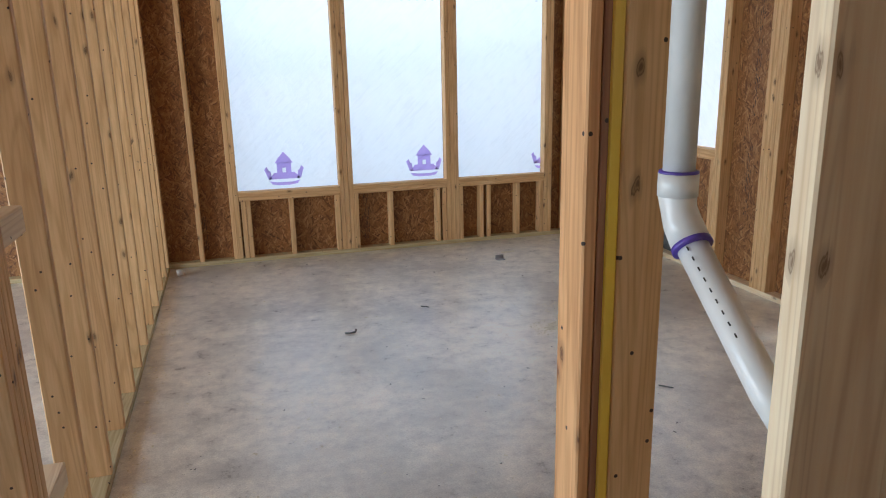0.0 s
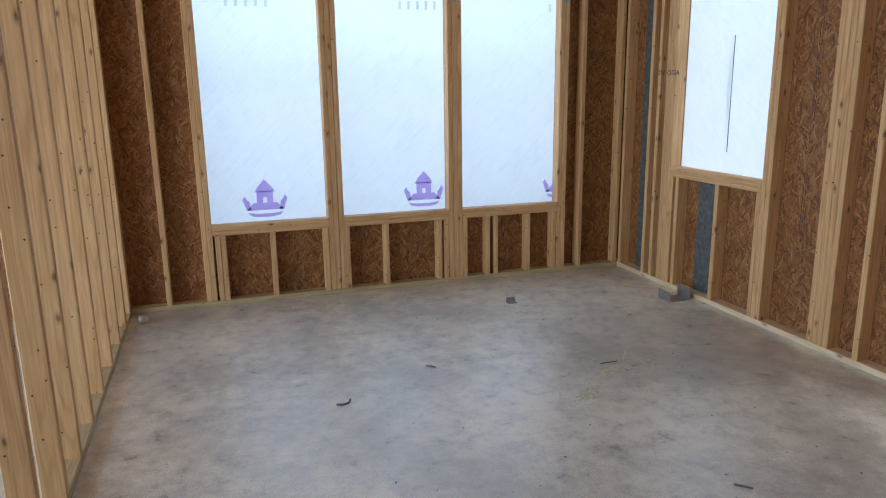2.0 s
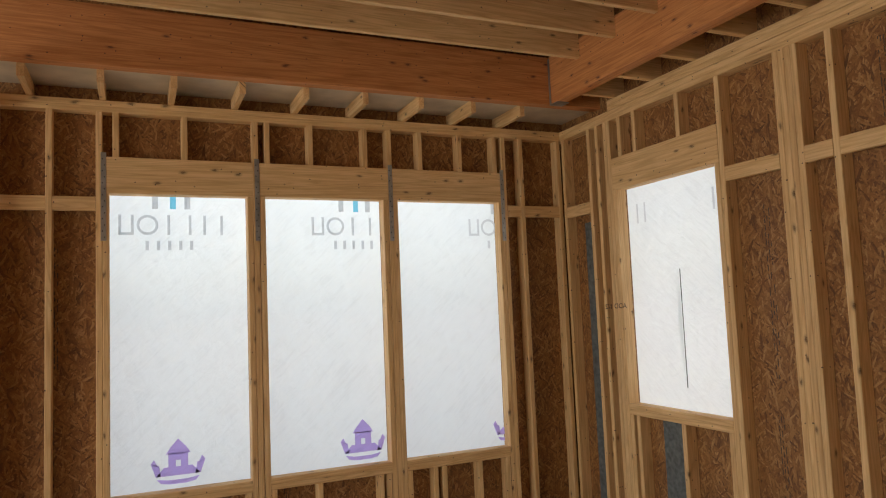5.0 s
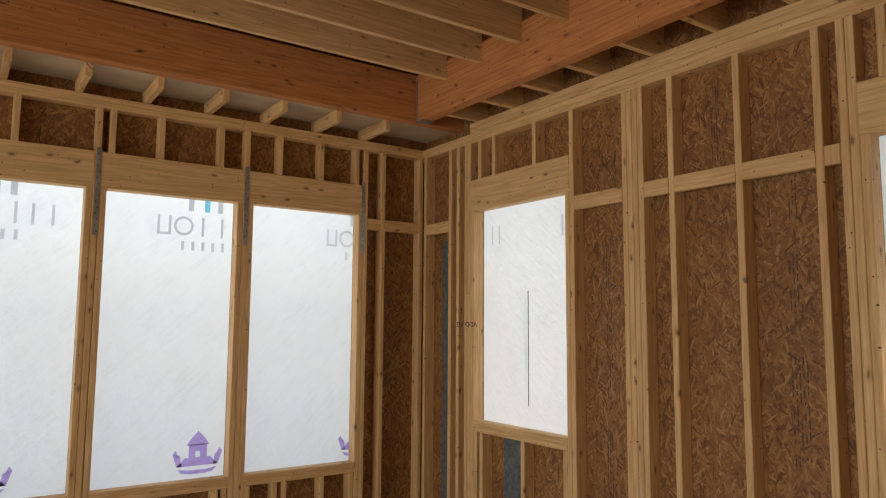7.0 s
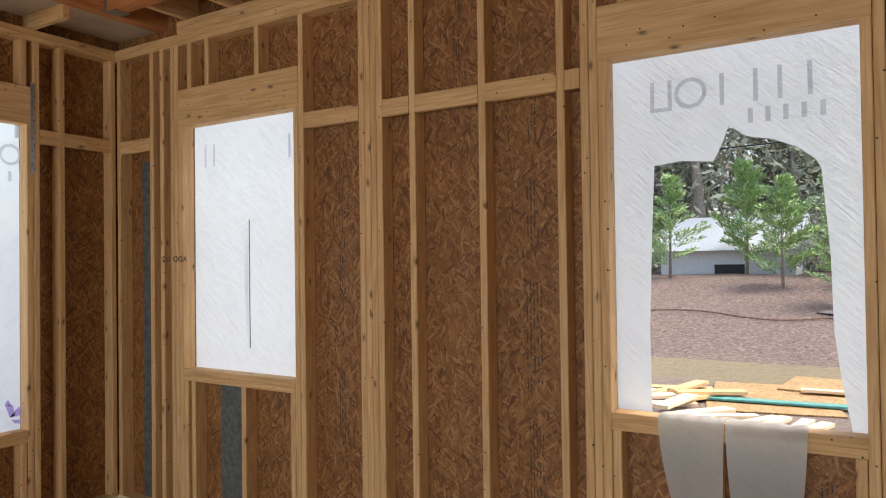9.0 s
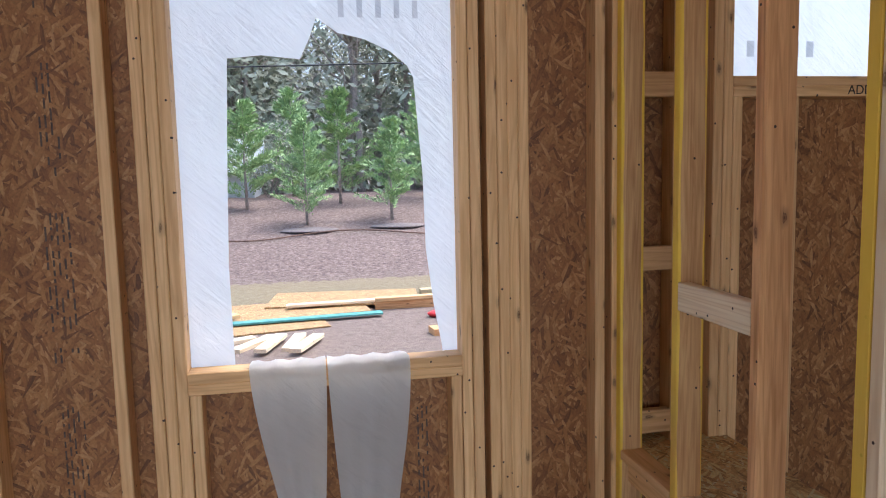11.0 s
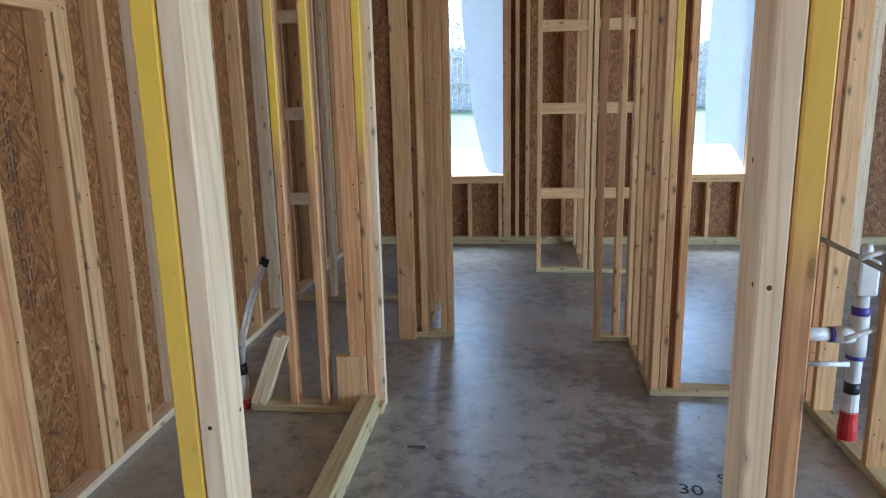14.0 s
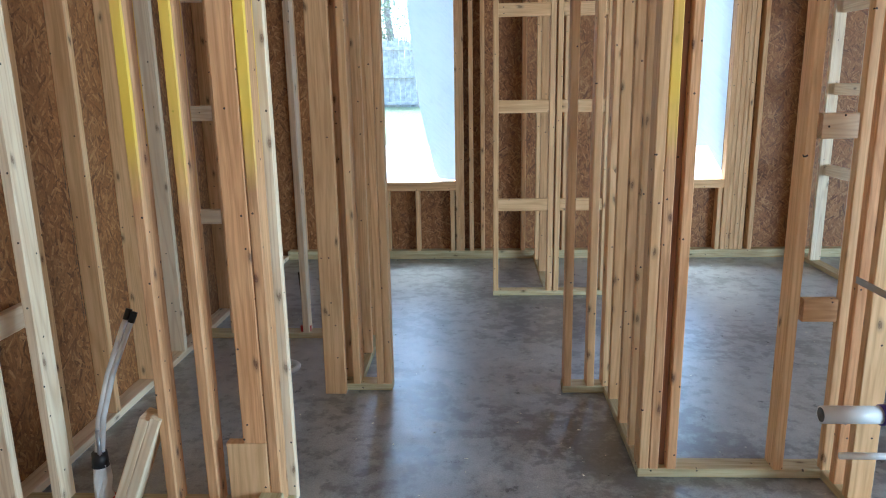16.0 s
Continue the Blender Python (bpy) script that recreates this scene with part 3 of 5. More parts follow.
# ---- plumbing wall by the first door ----
wp = wall("wall_plumbing", "timber stud partition that holds a plastic vent pipe")
lumber("stud", 0.64, 0.80, 0.53, 0.568, S, TOP, PALE, wp)
lumber("stud", 0.802, 0.96, 0.53, 0.568, S, TOP, PALE, wp)
lumber("stud", 0.64, 0.729, 0.15, 0.188, S, TOP, PINE, wp)
lumber("bottom_plate", 0.64, 0.729, 0.15, Y0, 0, S, TREATED, wp)

# ---- bathroom partitions ----
wb = wall("wall_shower", "open timber stud partition behind the shower pipes")
YB0, YB1 = -1.31, -1.221
lumber("bottom_plate", 3.16, XE, YB0, YB1, 0, S, TREATED, wb)
lumber("bottom_plate", 2.385, 3.05, YB0, YB1, 0, S, TREATED, wb)
for x, m in ((3.245, PALE), (2.805, YELLOW_TOP), (2.648, YELLOW_TOP)):
    stud_y(wb, x, YB0, YB1, m)
lumber("stud", 2.453, 2.538, YB1 - S, YB1, 0.30, TOP, FIR, wb)
lumber("block", 2.453, 2.602, YB1 - S - 0.002, YB1, S + 0.002, 0.298, PINE, wb)
stud_y(wb, 2.412, YB0, YB1, YELLOW_TOP)
lumber("stud", 2.385, 2.474, -1.37, -1.332, 0, TOP, PALE, wb)
lumber("stud", 2.46, 2.498, -1.31, -1.265, S, TOP, PINE, wb)
for k in range(2):
    lumber("top_plate", 2.40, XE, YB0, YB1, TOP + k * S, TOP + (k + 1) * S, PINE, wb)

wt = wall("wall_closet", "open timber stud partition with a stub end")
for x0, x1, y0, y1 in ((2.135, 2.48, -2.42, -2.33), (2.30, 2.389, -3.10, -2.42), (2.39, XE, -3.19, -3.10)):
    lumber("bottom_plate", x0, x1, y0, y1, 0, S, TREATED, wt)
for x in (2.135, 2.175, 2.30):
    stud_y(wt, x, -2.42, -2.33)
lumber("stud", 2.37, 2.477, -2.33, -2.29, 0.0, TOP, PINE, wt)
stud_y(wt, 3.21, -3.19, -3.10)
for z in (0.74, 1.36, 2.03):
    lumber("block", 3.25, XE, -3.14, -3.102, z, z + D, PALE, wt)
for y in (-2.46, -2.8, -3.1):
    stud_x(wt, y, 2.30, 2.389)
for x in (2.75, 3.1):
    stud_y(wt, x, -3.19, -3.10, PALE)

wh = wall("wall_hall", "open timber stud partition with a corner and a stub end")
for x0, x1, y0, y1 in ((1.02, 1.257, -2.40, -2.31), (0.96, 1.05, -2.31, -1.61), (0.33, 1.05, -1.61, -1.521), (0.245, 0.334, -1.61, -0.4)):
    lumber("bottom_plate", x0, x1, y0, y1, 0, S, TREATED, wh)
for x in (1.215, 1.10, 1.02):
    stud_y(wh, x, -2.40, -2.31)
for y in (-2.2, -1.95, -1.75):
    stud_x(wh, y, 0.96, 1.05)
for x, m in ((1.010, PINE), (0.970, YELLOW_TOP), (0.900, FIR), (0.482, PINE)):
    stud_y(wh, x, -1.61, -1.521, m)
lumber("stud", 0.939, 0.969, -1.61, -1.555, S, TOP, RED, wh)
for y, m in ((-1.56, PINE), (-1.46, FIR), (-1.36, PINE), (-0.84, YELLOW)):
    stud_x(wh, y, 0.245, 0.334, m)
lumber("block", 0.34, 0.465, -1.562, -1.524, 0.655, 0.744, PINE, wh)
lumber("block", 0.34, 0.465, -1.562, -1.524, 1.34, 1.43, PALE, wh)

wc = wall("wall_wardrobe", "open timber closet frame with ladder blocks")
lumber("bottom_plate", 0.70, 1.572, -4.10, -4.01, 0, S, TREATED, wc)
lumber("bottom_plate", 1.10, 1.189, YS, -4.10, 0, S, TREATED, wc)
for x in (1.534, 1.14, 1.09, 0.75):
    stud_y(wc, x, -4.10, -4.01)
for y in (-4.6, -5.0):
    stud_x(wc, y, 1.10, 1.189)
for z in (0.64, 1.34, 1.99):
    lumber("block", 1.18, 1.534, -4.05, -4.012, z, z + D, PINE, wc)
    lumber("block", 0.79, 1.09, -4.05, -4.012, z, z + D, PINE, wc)

# ---- far south wall ----
wf = wall("wall_far_south", "timber stud wall with strand board sheathing and two windows")
OPEN_S = ((1.88, 2.52), (-0.46, 0.35))
SF = 0.70
lumber("bottom_plate", -5.2, XE, YS - D, YS, 0, S, TREATED, wf)
lumber("bottom_plate_second", -5.2, XE, YS - D, YS, S, 2 * S, TREATED, wf)
for k in range(2):
    lumber("top_plate", -5.2, XE, YS - D, YS, TOP + k * S, TOP + (k + 1) * S, PINE, wf)
for a, b in OPEN_S:
    for x in (a - S, a - 2 * S, b, b + S):
        stud_y(wf, x, YS - D, YS, z0=2 * S)
    lumber("window_header", a, b, YS - D, YS, HB, HT, PINE, wf)
    for k in range(2):
        lumber("sill_plate", a, b, YS - D, YS, SF - (k + 1) * S, SF - k * S, PINE, wf)
    for x in (a + 0.01, a + 0.32, b - S - 0.01):
        stud_y(wf, x, YS - D, YS, z0=2 * S, z1=SF - 2 * S, name="cripple_stud")
for x in (1.72, 1.62, 1.26, 0.9, 0.55, 2.9, 3.25, -0.576, -0.616, -0.656, -0.735, -1.1):
    stud_y(wf, x, YS - D, YS, z0=2 * S)
ya, yb = YS - D - T, YS - D
panels(wf, [(2.52, XO + T, ya, yb, -0.1, zt), (0.35, 1.88, ya, yb, -0.1, zt), (-5.2, -0.46, ya, yb, -0.1, zt),
            (1.88, 2.52, ya, yb, -0.1, SF - 0.004), (1.88, 2.52, ya, yb, HB, zt), (-0.46, 0.35, ya, yb, -0.1, SF - 0.004), (-0.46, 0.35, ya, yb, HB, zt)])

wl = wall("wall_ladder", "short open timber partition with ladder blocks")
lumber("bottom_plate", -1.22, -1.131, YS, -4.37, 0, S, TREATED, wl)
for y in (-4.93, -4.41):
    stud_x(wl, y, -1.22, -1.131, PALE)
for z in (0.76, 1.41, 2.04):
    lumber("block", -1.22, -1.182, -4.892, -4.41, z, z + D, PALE, wl)

# ---- far west wall, closing the place ----
wx = wall("wall_far_west", "strand board wall closing the house")
# unseen opening, made this large to let the added lamp in
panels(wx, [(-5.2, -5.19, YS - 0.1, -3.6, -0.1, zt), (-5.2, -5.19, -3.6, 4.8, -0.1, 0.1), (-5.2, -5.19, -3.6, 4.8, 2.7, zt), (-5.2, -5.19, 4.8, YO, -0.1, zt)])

# ---- ceiling ----
ceil = tagged(new("ceiling"), "open timber ceiling framing with laminated beams under roof boards", "ceiling", kind="structure")
obj("roof_deck", box_bm(-5.3, XO + 0.3, YS - 0.3, YO + 0.3, 3.95, 3.97), OSB, ceil)
BZ0 = 3.155
lumber("beam", XW - D, XO, 5.50, 5.59, BZ0, BZ0 + 0.36, LVL, ceil, "reddish laminated timber beam")
lumber("beam", 3.06, 3.15, 0.9, 5.50, BZ0, BZ0 + 0.36, LVL, ceil, "reddish laminated timber beam")
y = 5.1
while y > 0.9:
    lumber("joist", XW - D, 3.06, y, y + S, BZ0 + 0.22, BZ0 + 0.50, PINE, ceil)
    y -= 0.406
obj("soffit_board", box_bm(XW - D, XO, 5.594, YO + 0.3, TOP + 0.170, TOP + 0.182), plain("bare_plywood", (0.60, 0.49, 0.35), 0.7, 0.0, 0.2, 5), ceil, "pale plywood over the lookouts")
x = -0.4
while x < 3.2:
    lumber("joist", x, x + S, 5.59, YO, TOP + 0.078, TOP + 0.168, PINE, ceil)
    x += 0.406
y = 5.2
while y > 0.9:
    lumber("joist", 3.15, XO, y, y + S, BZ0, BZ0 + 0.24, PINE, ceil)
    y -= 0.406
y = 0.6
while y > YS:
    lumber("joist", -5.2, XO, y, y + S, BZ0, BZ0 + 0.24, PINE, ceil)
    y -= 0.406


# ---- house wrap in the openings ----
def film_grid(name, p0, ux, uz, w, h, n=24, amp=0.004, seed=0.0):
    """A slightly wavy sheet: p0 corner, ux and uz directions."""
    bm = bmesh.new()
    nx, nz = n, int(n * h / w)
    nrm = ux.cross(uz)
    vs = []
    for j in range(nz + 1):
        for i in range(nx + 1):
            p = p0 + ux * (w * i / nx) + uz * (h * j / nz)
            vs.append(bm.verts.new(p + nrm * amp * noise.noise(Vector((p.x * 3 + seed, p.y * 3, p.z * 2)))))
    for j in range(nz):
        for i in range(nx):
            a = j * (nx + 1) + i
            bm.faces.new((vs[a], vs[a + 1], vs[a + nx + 2], vs[a + nx + 1]))
    return bm


wrap_n = tagged(obj("house_wrap", film_grid("house_wrap", Vector((-0.2, YO + T + 0.006, 0.45)), Vector((1, 0, 0)), Vector((0, 0, 1)), 3.25, 2.2, 60, 0.006), FILM, smooth=True),
                "white translucent house wrap sheet stretched over the three windows", "house wrap")
wrap_e = tagged(obj("house_wrap", film_grid("house_wrap", Vector((XO + T + 0.006, 4.1, 0.8)), Vector((0, 1, 0)), Vector((0, 0, 1)), 1.3, 1.85, 30, 0.006), FILM, smooth=True),
                "white translucent house wrap with a long slit over the window", "house wrap")
wrap_h = tagged(obj("house_wrap", film_grid("house_wrap", Vector((XO + T + 0.006, -0.8, 1.85)), Vector((0, 1, 0)), Vector((0, 0, 1)), 1.45, 0.9, 30, 0.006), FILM, smooth=True),
                "white translucent house wrap over the high window", "house wrap")

# ---- more wrap: torn sheets and prints ----
def sheet(name, outlines, place, mat, parent=None, label="", thick=0.0):
    """A flat sheet from outlines in the plane, each point set by place(u, v)."""
    bm = bmesh.new()
    for o in outlines:
        f = bm.faces.new([bm.verts.new(place(u, v)) for u, v in o])
    bmesh.ops.triangulate(bm, faces=bm.faces[:])
    return obj(name, bm, mat, parent, label)


XF = XO + T + 0.006
on_east = lambda u, v: Vector((XF, u, v))
RIM = [(2.60, 0.85), (2.335, 0.86), (2.34, 1.3), (2.325, 1.7), (2.31, 2.0), (2.20, 2.012), (2.07, 2.0), (2.035, 2.07), (2.01, 2.14), (1.94, 2.09), (1.85, 2.07), (1.76, 2.03), (1.70, 1.98), (1.68, 1.94), (1.655, 1.6), (1.65, 1.33), (1.625, 1.12), (1.60, 0.98), (1.585, 0.86), (1.45, 0.85)]
LEFT, HEAD, RIGHT = RIM[1:5], RIM[4:14], RIM[13:19]
strips = [[(2.60, v0), (2.60, v1), (u1, v1), (u0, v0)] for (u0, v0), (u1, v1) in zip(LEFT, LEFT[1:])]
strips += [[(u0, v0), (u0, 2.6), (u1, 2.6), (u1, v1)] for (u0, v0), (u1, v1) in zip(HEAD, HEAD[1:])]
strips += [[(2.60, 2.0), (2.60, 2.6), (2.31, 2.6), (2.31, 2.0)], [(1.68, 1.94), (1.68, 2.6), (1.45, 2.6), (1.45, 1.94)]]
strips += [[(u0, v0), (1.45, v0), (1.45, v1), (u1, v1)] for (u0, v0), (u1, v1) in zip(RIGHT, RIGHT[1:])]
torn = tagged(sheet("house_wrap", strips, on_east, FILM), "white house wrap torn open in the middle of the window", "house wrap")


def drape(name, top, bottom, zb, seed):
    """A strip of wrap laid over the sill and hanging down inside."""
    bm = bmesh.new()
    rows = []
    path = [(XF, 0.957), (XE + 0.06, 0.962), (XE + 0.01, 0.968), (XE - 0.016, 0.955)]
    n = 16
    for i in range(1, n + 1):
        path.append((XE - 0.02 - 0.012 * math.sin(i * 0.5), 0.955 - (0.955 - zb) * i / n))
    for j, (x, z) in enumerate(path):
        k = max(0.0, (j - 3) / n)
        a = top[0] + (bottom[0] - top[0]) * k ** 1.3
        b = top[1] + (bottom[1] - top[1]) * k ** 1.6
        row = []
        for i in range(13):
            y = a + (b - a) * i / 12
            fold = 0.010 * math.sin(i * 0.9 + seed) * (0.3 + k) + 0.006 * noise.noise(Vector((y * 14, z * 6, seed)))
            row.append(bm.verts.new((x - abs(fold) if j > 2 else x, y, z + (0.004 * math.sin(i * 1.7 + seed) if j < 4 else 0))))
        rows.append(row)
    for r0, r1 in zip(rows, rows[1:]):
        for i in range(12):
            bm.faces.new((r0[i], r0[i + 1], r1[i + 1], r1[i]))
    return part(name, bm, FILM, torn, "wrap flap hanging over the sill", True)


drape("flap", (2.28, 2.025), (2.14, 2.06), 0.22, 0.4)
drape("flap", (2.02, 1.735), (1.97, 1.83), 0.22, 2.1)

on_south = lambda u, v: Vector((u, YS - D - T - 0.006, v))
tagged(sheet("house_wrap", [[(2.30, 2.55), (2.27, 2.1), (2.19, 1.35), (2.07, 0.80), (2.03, 0.72), (1.84, 0.70), (1.84, 2.55)]], on_south, FILM_DIM), "white house wrap hanging loose in the window", "house wrap")
tagged(sheet("house_wrap", [[(-0.08, 2.55), (-0.06, 1.5), (-0.09, 0.98), (-0.33, 0.98), (-0.40, 0.86), (-0.50, 0.70), (-0.52, 2.55)]], on_south, FILM_DIM), "white house wrap hanging loose in the window", "house wrap")

# prints on the wrap, as plain shapes
yp = YO + T - 0.006


def north_print(name, outlines, mat, label=""):
    return sheet(name, outlines, lambda u, v: Vector((u, yp, v)), mat, wrap_n, label)


def bars(x0, x1, z0, z1, n, frac=0.6):
    w = (x1 - x0) / n
    return [[(x0 + i * w, z0), (x0 + (i + frac) * w, z0), (x0 + (i + frac) * w, z1), (x0 + i * w, z1)] for i in range(n)]


def ring(cx, cz, r, t, n=20):
    out = []
    for i in range(n):
        a, b = 2 * math.pi * i / n, 2 * math.pi * (i + 1) / n
        out.append([(cx + r * math.cos(a), cz + r * math.sin(a)), (cx + r * math.cos(b), cz + r * math.sin(b)), (cx + (r - t) * math.cos(b), cz + (r - t) * math.sin(b)), (cx + (r - t) * math.cos(a), cz + (r - t) * math.sin(a))])
    return out


def word(x0, z0, w, h):
    """A word-mark as six plain shapes: a trough, a ring and four strokes."""
    u, t = w / 6, 0.017
    box = lambda a, b, c, d: [(a, c), (b, c), (b, d), (a, d)]
    c = x0 + 1.5 * u
    return [[box(x0, x0 + t, z0, z0 + h), box(x0 + 0.09 - t, x0 + 0.09, z0, z0 + h), box(x0 + t, x0 + 0.09 - t, z0, z0 + t)],
            ring(c, z0 + h / 2, h / 2, t),
            [box(x0 + 2.55 * u, x0 + 2.55 * u + t, z0, z0 + h)],
            [box(x0 + 3.7 * u, x0 + 3.7 * u + t, z0, z0 + h)],
            [box(x0 + 4.5 * u, x0 + 4.5 * u + t, z0, z0 + h)],
            [box(x0 + 5.45 * u, x0 + 5.45 * u + t, z0, z0 + h)]]


def crown(cx, z):
    """A five-pointed castle crown: three towers on a curved band."""
    w = 0.165
    body = [[(cx - w, z + 0.13), (cx - 0.115, z + 0.115), (cx - 0.105, z + 0.045), (cx - 0.135, z + 0.045)],
            [(cx - 0.135, z + 0.045), (cx + 0.135, z + 0.045), (cx + 0.085, z + 0.10), (cx - 0.085, z + 0.10)],
            [(cx + w, z + 0.13), (cx + 0.135, z + 0.045), (cx + 0.105, z + 0.045), (cx + 0.115, z + 0.115)],
            [(cx - w, z + 0.13), (cx - w + 0.02, z + 0.155), (cx - 0.13, z + 0.125), (cx - 0.125, z + 0.11)],
            [(cx + w, z + 0.13), (cx + 0.125, z + 0.11), (cx + 0.13, z + 0.125), (cx + w - 0.02, z + 0.155)],
            [(cx - 0.06, z + 0.10), (cx - 0.015, z + 0.10), (cx - 0.015, z + 0.185), (cx - 0.06, z + 0.185)],
            [(cx + 0.015, z + 0.10), (cx + 0.06, z + 0.10), (cx + 0.06, z + 0.185), (cx + 0.015, z + 0.185)],
            [(cx - 0.015, z + 0.14), (cx + 0.015, z + 0.14), (cx + 0.015, z + 0.185), (cx - 0.015, z + 0.185)],
            [(cx - 0.075, z + 0.18), (cx + 0.075, z + 0.18), (cx + 0.05, z + 0.22), (cx, z + 0.275), (cx - 0.05, z + 0.22)]]
    band = [[(cx - 0.13, z + 0.03), (cx - 0.06, z + 0.018), (cx + 0.06, z + 0.018), (cx + 0.13, z + 0.03), (cx + 0.105, z + 0.002), (cx + 0.05, z - 0.008), (cx - 0.05, z - 0.008), (cx - 0.105, z + 0.002)]]
    return body + band


for cx in (0.455, 1.69, 2.90):
    north_print("crown_print", crown(cx, 0.635), FILM_PURPLE, "purple crown emblem printed on the wrap")
for x0 in (0.11, 1.36, 2.60):
    for o in word(x0, 2.228, 0.69, 0.132):
        north_print("letter_print", o, FILM_GREY, "grey printed lettering")
    for o in bars(x0 + 0.16, x0 + 0.50, 2.128, 2.19, 5, 0.3):
        north_print("letter_print", [o], FILM_GREY)
    for q0, m in ((0.20, FILM_GREY), (0.31, FILM_BLUE), (0.40, FILM_GREY)):
        north_print("emblem_print", [[(x0 + q0, 2.40), (x0 + q0 + 0.037, 2.40), (x0 + q0 + 0.037, 2.56), (x0 + q0, 2.56)]], m, "stripe of a printed emblem")
xp = XO + T - 0.006
for par, u0, u1, v0, v1, n, fr in ((wrap_e, 5.06, 5.22, 2.22, 2.36, 2, 0.2), (wrap_e, 4.32, 4.50, 2.22, 2.36, 2, 0.2), (torn, 1.66, 1.98, 2.14, 2.20, 5, 0.3), (wrap_h, 0.1, 0.42, 2.02, 2.08, 5, 0.5), (wrap_h, -0.6, -0.28, 2.02, 2.08, 5, 0.5)):
    for o in bars(u0, u1, v0, v1, n, fr):
        sheet("letter_print", [o], lambda u, v: Vector((xp, u, v)), FILM_GREY, par, "grey printed lettering")
for o in word(1.66, 2.225, 0.66, 0.13):
    sheet("letter_print", o, lambda u, v: Vector((xp, 3.98 - u, v)), FILM_GREY, torn, "grey printed lettering")
obj("slit", box_bm(XF - 0.016, XF - 0.013, 4.753, 4.758, 1.09, 1.87), FELT, wrap_e, "dark cut in the wrap")
sheet("slit_edge", [[(4.764, 1.10), (4.800, 1.5), (4.764, 1.86)]], lambda u, v: Vector((XF - 0.018, u, v)), FILM, wrap_e, "curled edge of the cut")

# ---- metal straps on the window posts ----
for x in (0.012, 0.955, 1.915, 2.845):
    st = obj("strap", box_bm(x, x + 0.032, YN - 0.0025, YN - 0.0005, 2.18, 2.74), STEEL, wn_, "perforated galvanised strap")
    for k in range(14):
        obj("strap_hole", box_bm(x + (0.007 if k % 2 else 0.019), x + (0.013 if k % 2 else 0.025), YN - 0.0034, YN - 0.0028, 2.20 + k * 0.038, 2.207 + k * 0.038), INK, st)
hang = obj("beam_hanger", box_bm(3.052, 3.158, 5.485, 5.4985, 3.147, 3.50), STEEL, ceil, "galvanised beam hanger")
obj("hanger_seat", box_bm(3.052, 3.158, 5.40, 5.485, 3.147, 3.153), STEEL, hang)


# ---- round stock ----
def tube_bm(points, r, seg=16, closed=True):
    """A round tube along points."""
    bm = bmesh.new()
    pts = [Vector(p) for p in points]
    rings = []
    up = None
    for i, p in enumerate(pts):
        t = (pts[min(i + 1, len(pts) - 1)] - pts[max(i - 1, 0)]).normalized()
        if up is None:
            up = t.orthogonal().normalized()
        up = (up - t * up.dot(t)).normalized()
        sd = t.cross(up)
        rr = r[i] if isinstance(r, (list, tuple)) else r
        rings.append([bm.verts.new(p + (up * math.cos(2 * math.pi * k / seg) + sd * math.sin(2 * math.pi * k / seg)) * rr) for k in range(seg)])
    for a, b in zip(rings, rings[1:]):
        for k in range(seg):
            bm.faces.new((a[k], a[(k + 1) % seg], b[(k + 1) % seg], b[k]))
    if closed:
        bm.faces.new(rings[0][::-1])
        bm.faces.new(rings[-1])
    bmesh.ops.recalc_face_normals(bm, faces=bm.faces[:])
    return bm


# vent pipe in the plumbing wall
vent = tagged(new("vent_pipe"), "white plastic vent pipe with an offset elbow and purple primer rings", "pipe")
px_, py_ = 0.676, 0.832
part("pipe", tube_bm([(px_, py_, 1.36), (px_, py_, 3.4)], 0.0242, 24), PVC, vent, "", True)
el = part("elbow", tube_bm([(px_, py_, 1.39), (px_, py_, 1.355), (px_, py_ - 0.005, 1.336), (px_, py_ - 0.017, 1.315), (px_, py_ - 0.045, 1.284)], [0.029, 0.029, 0.027, 0.029, 0.030], 24), PVC, vent, "", True)
part("hub", tube_bm([(px_, py_, 1.355), (px_, py_, 1.39)], 0.0305, 24), PVC, el, "", True)
part("primer_ring", tube_bm([(px_, py_, 1.389), (px_, py_, 1.394)], 0.0298, 24), PRIMER, el, "smeared purple primer", True)
part("primer_ring", tube_bm([(px_, py_ - 0.041, 1.288), (px_, py_ - 0.047, 1.282)], 0.0312, 24), PRIMER, el, "smeared purple primer", True)
part("pipe", tube_bm([(px_, py_ - 0.042, 1.287), (px_ + 0.011, 0.62, 1.118), (px_ + 0.015, 0.573, 1.08)], 0.0242, 24), PVC, vent, "", True)
for k in range(9):
    q = k / 9
    part("pipe_print", tube_bm([(px_ - 0.0212, py_ - 0.060 - 0.13 * q, 1.290 - 0.13 * q * 0.81), (px_ - 0.0212, py_ - 0.065 - 0.13 * q, 1.286 - 0.13 * q * 0.81)], 0.0012, 6), INK, vent)

# ---- shower bench ----
bench = tagged(new("shower_bench"), "strand board bench framed in two-by-fours", "bench")
obj("bench_top", box_bm(2.56, XO - 0.004, 0.50, Y0 - 0.002, 0.546, 0.564), OSB_LIT, bench)
for a, b, m in ((3.016, 3.376, PINE), (2.6155, 2.9735, PALE), (2.2585, 2.5735, PALE)):
    lumber("rail", a, b, Y0, Y1 + 0.0, 0.527, 0.565, m, bench)
    lumber("rail", a, b, Y0 + 0.02, Y1 - 0.03, 0.44, 0.525, PINE, bench)
lumber("ledger", 2.56, XE, 0.50, 0.538, 0.455, 0.544, PINE, bench)
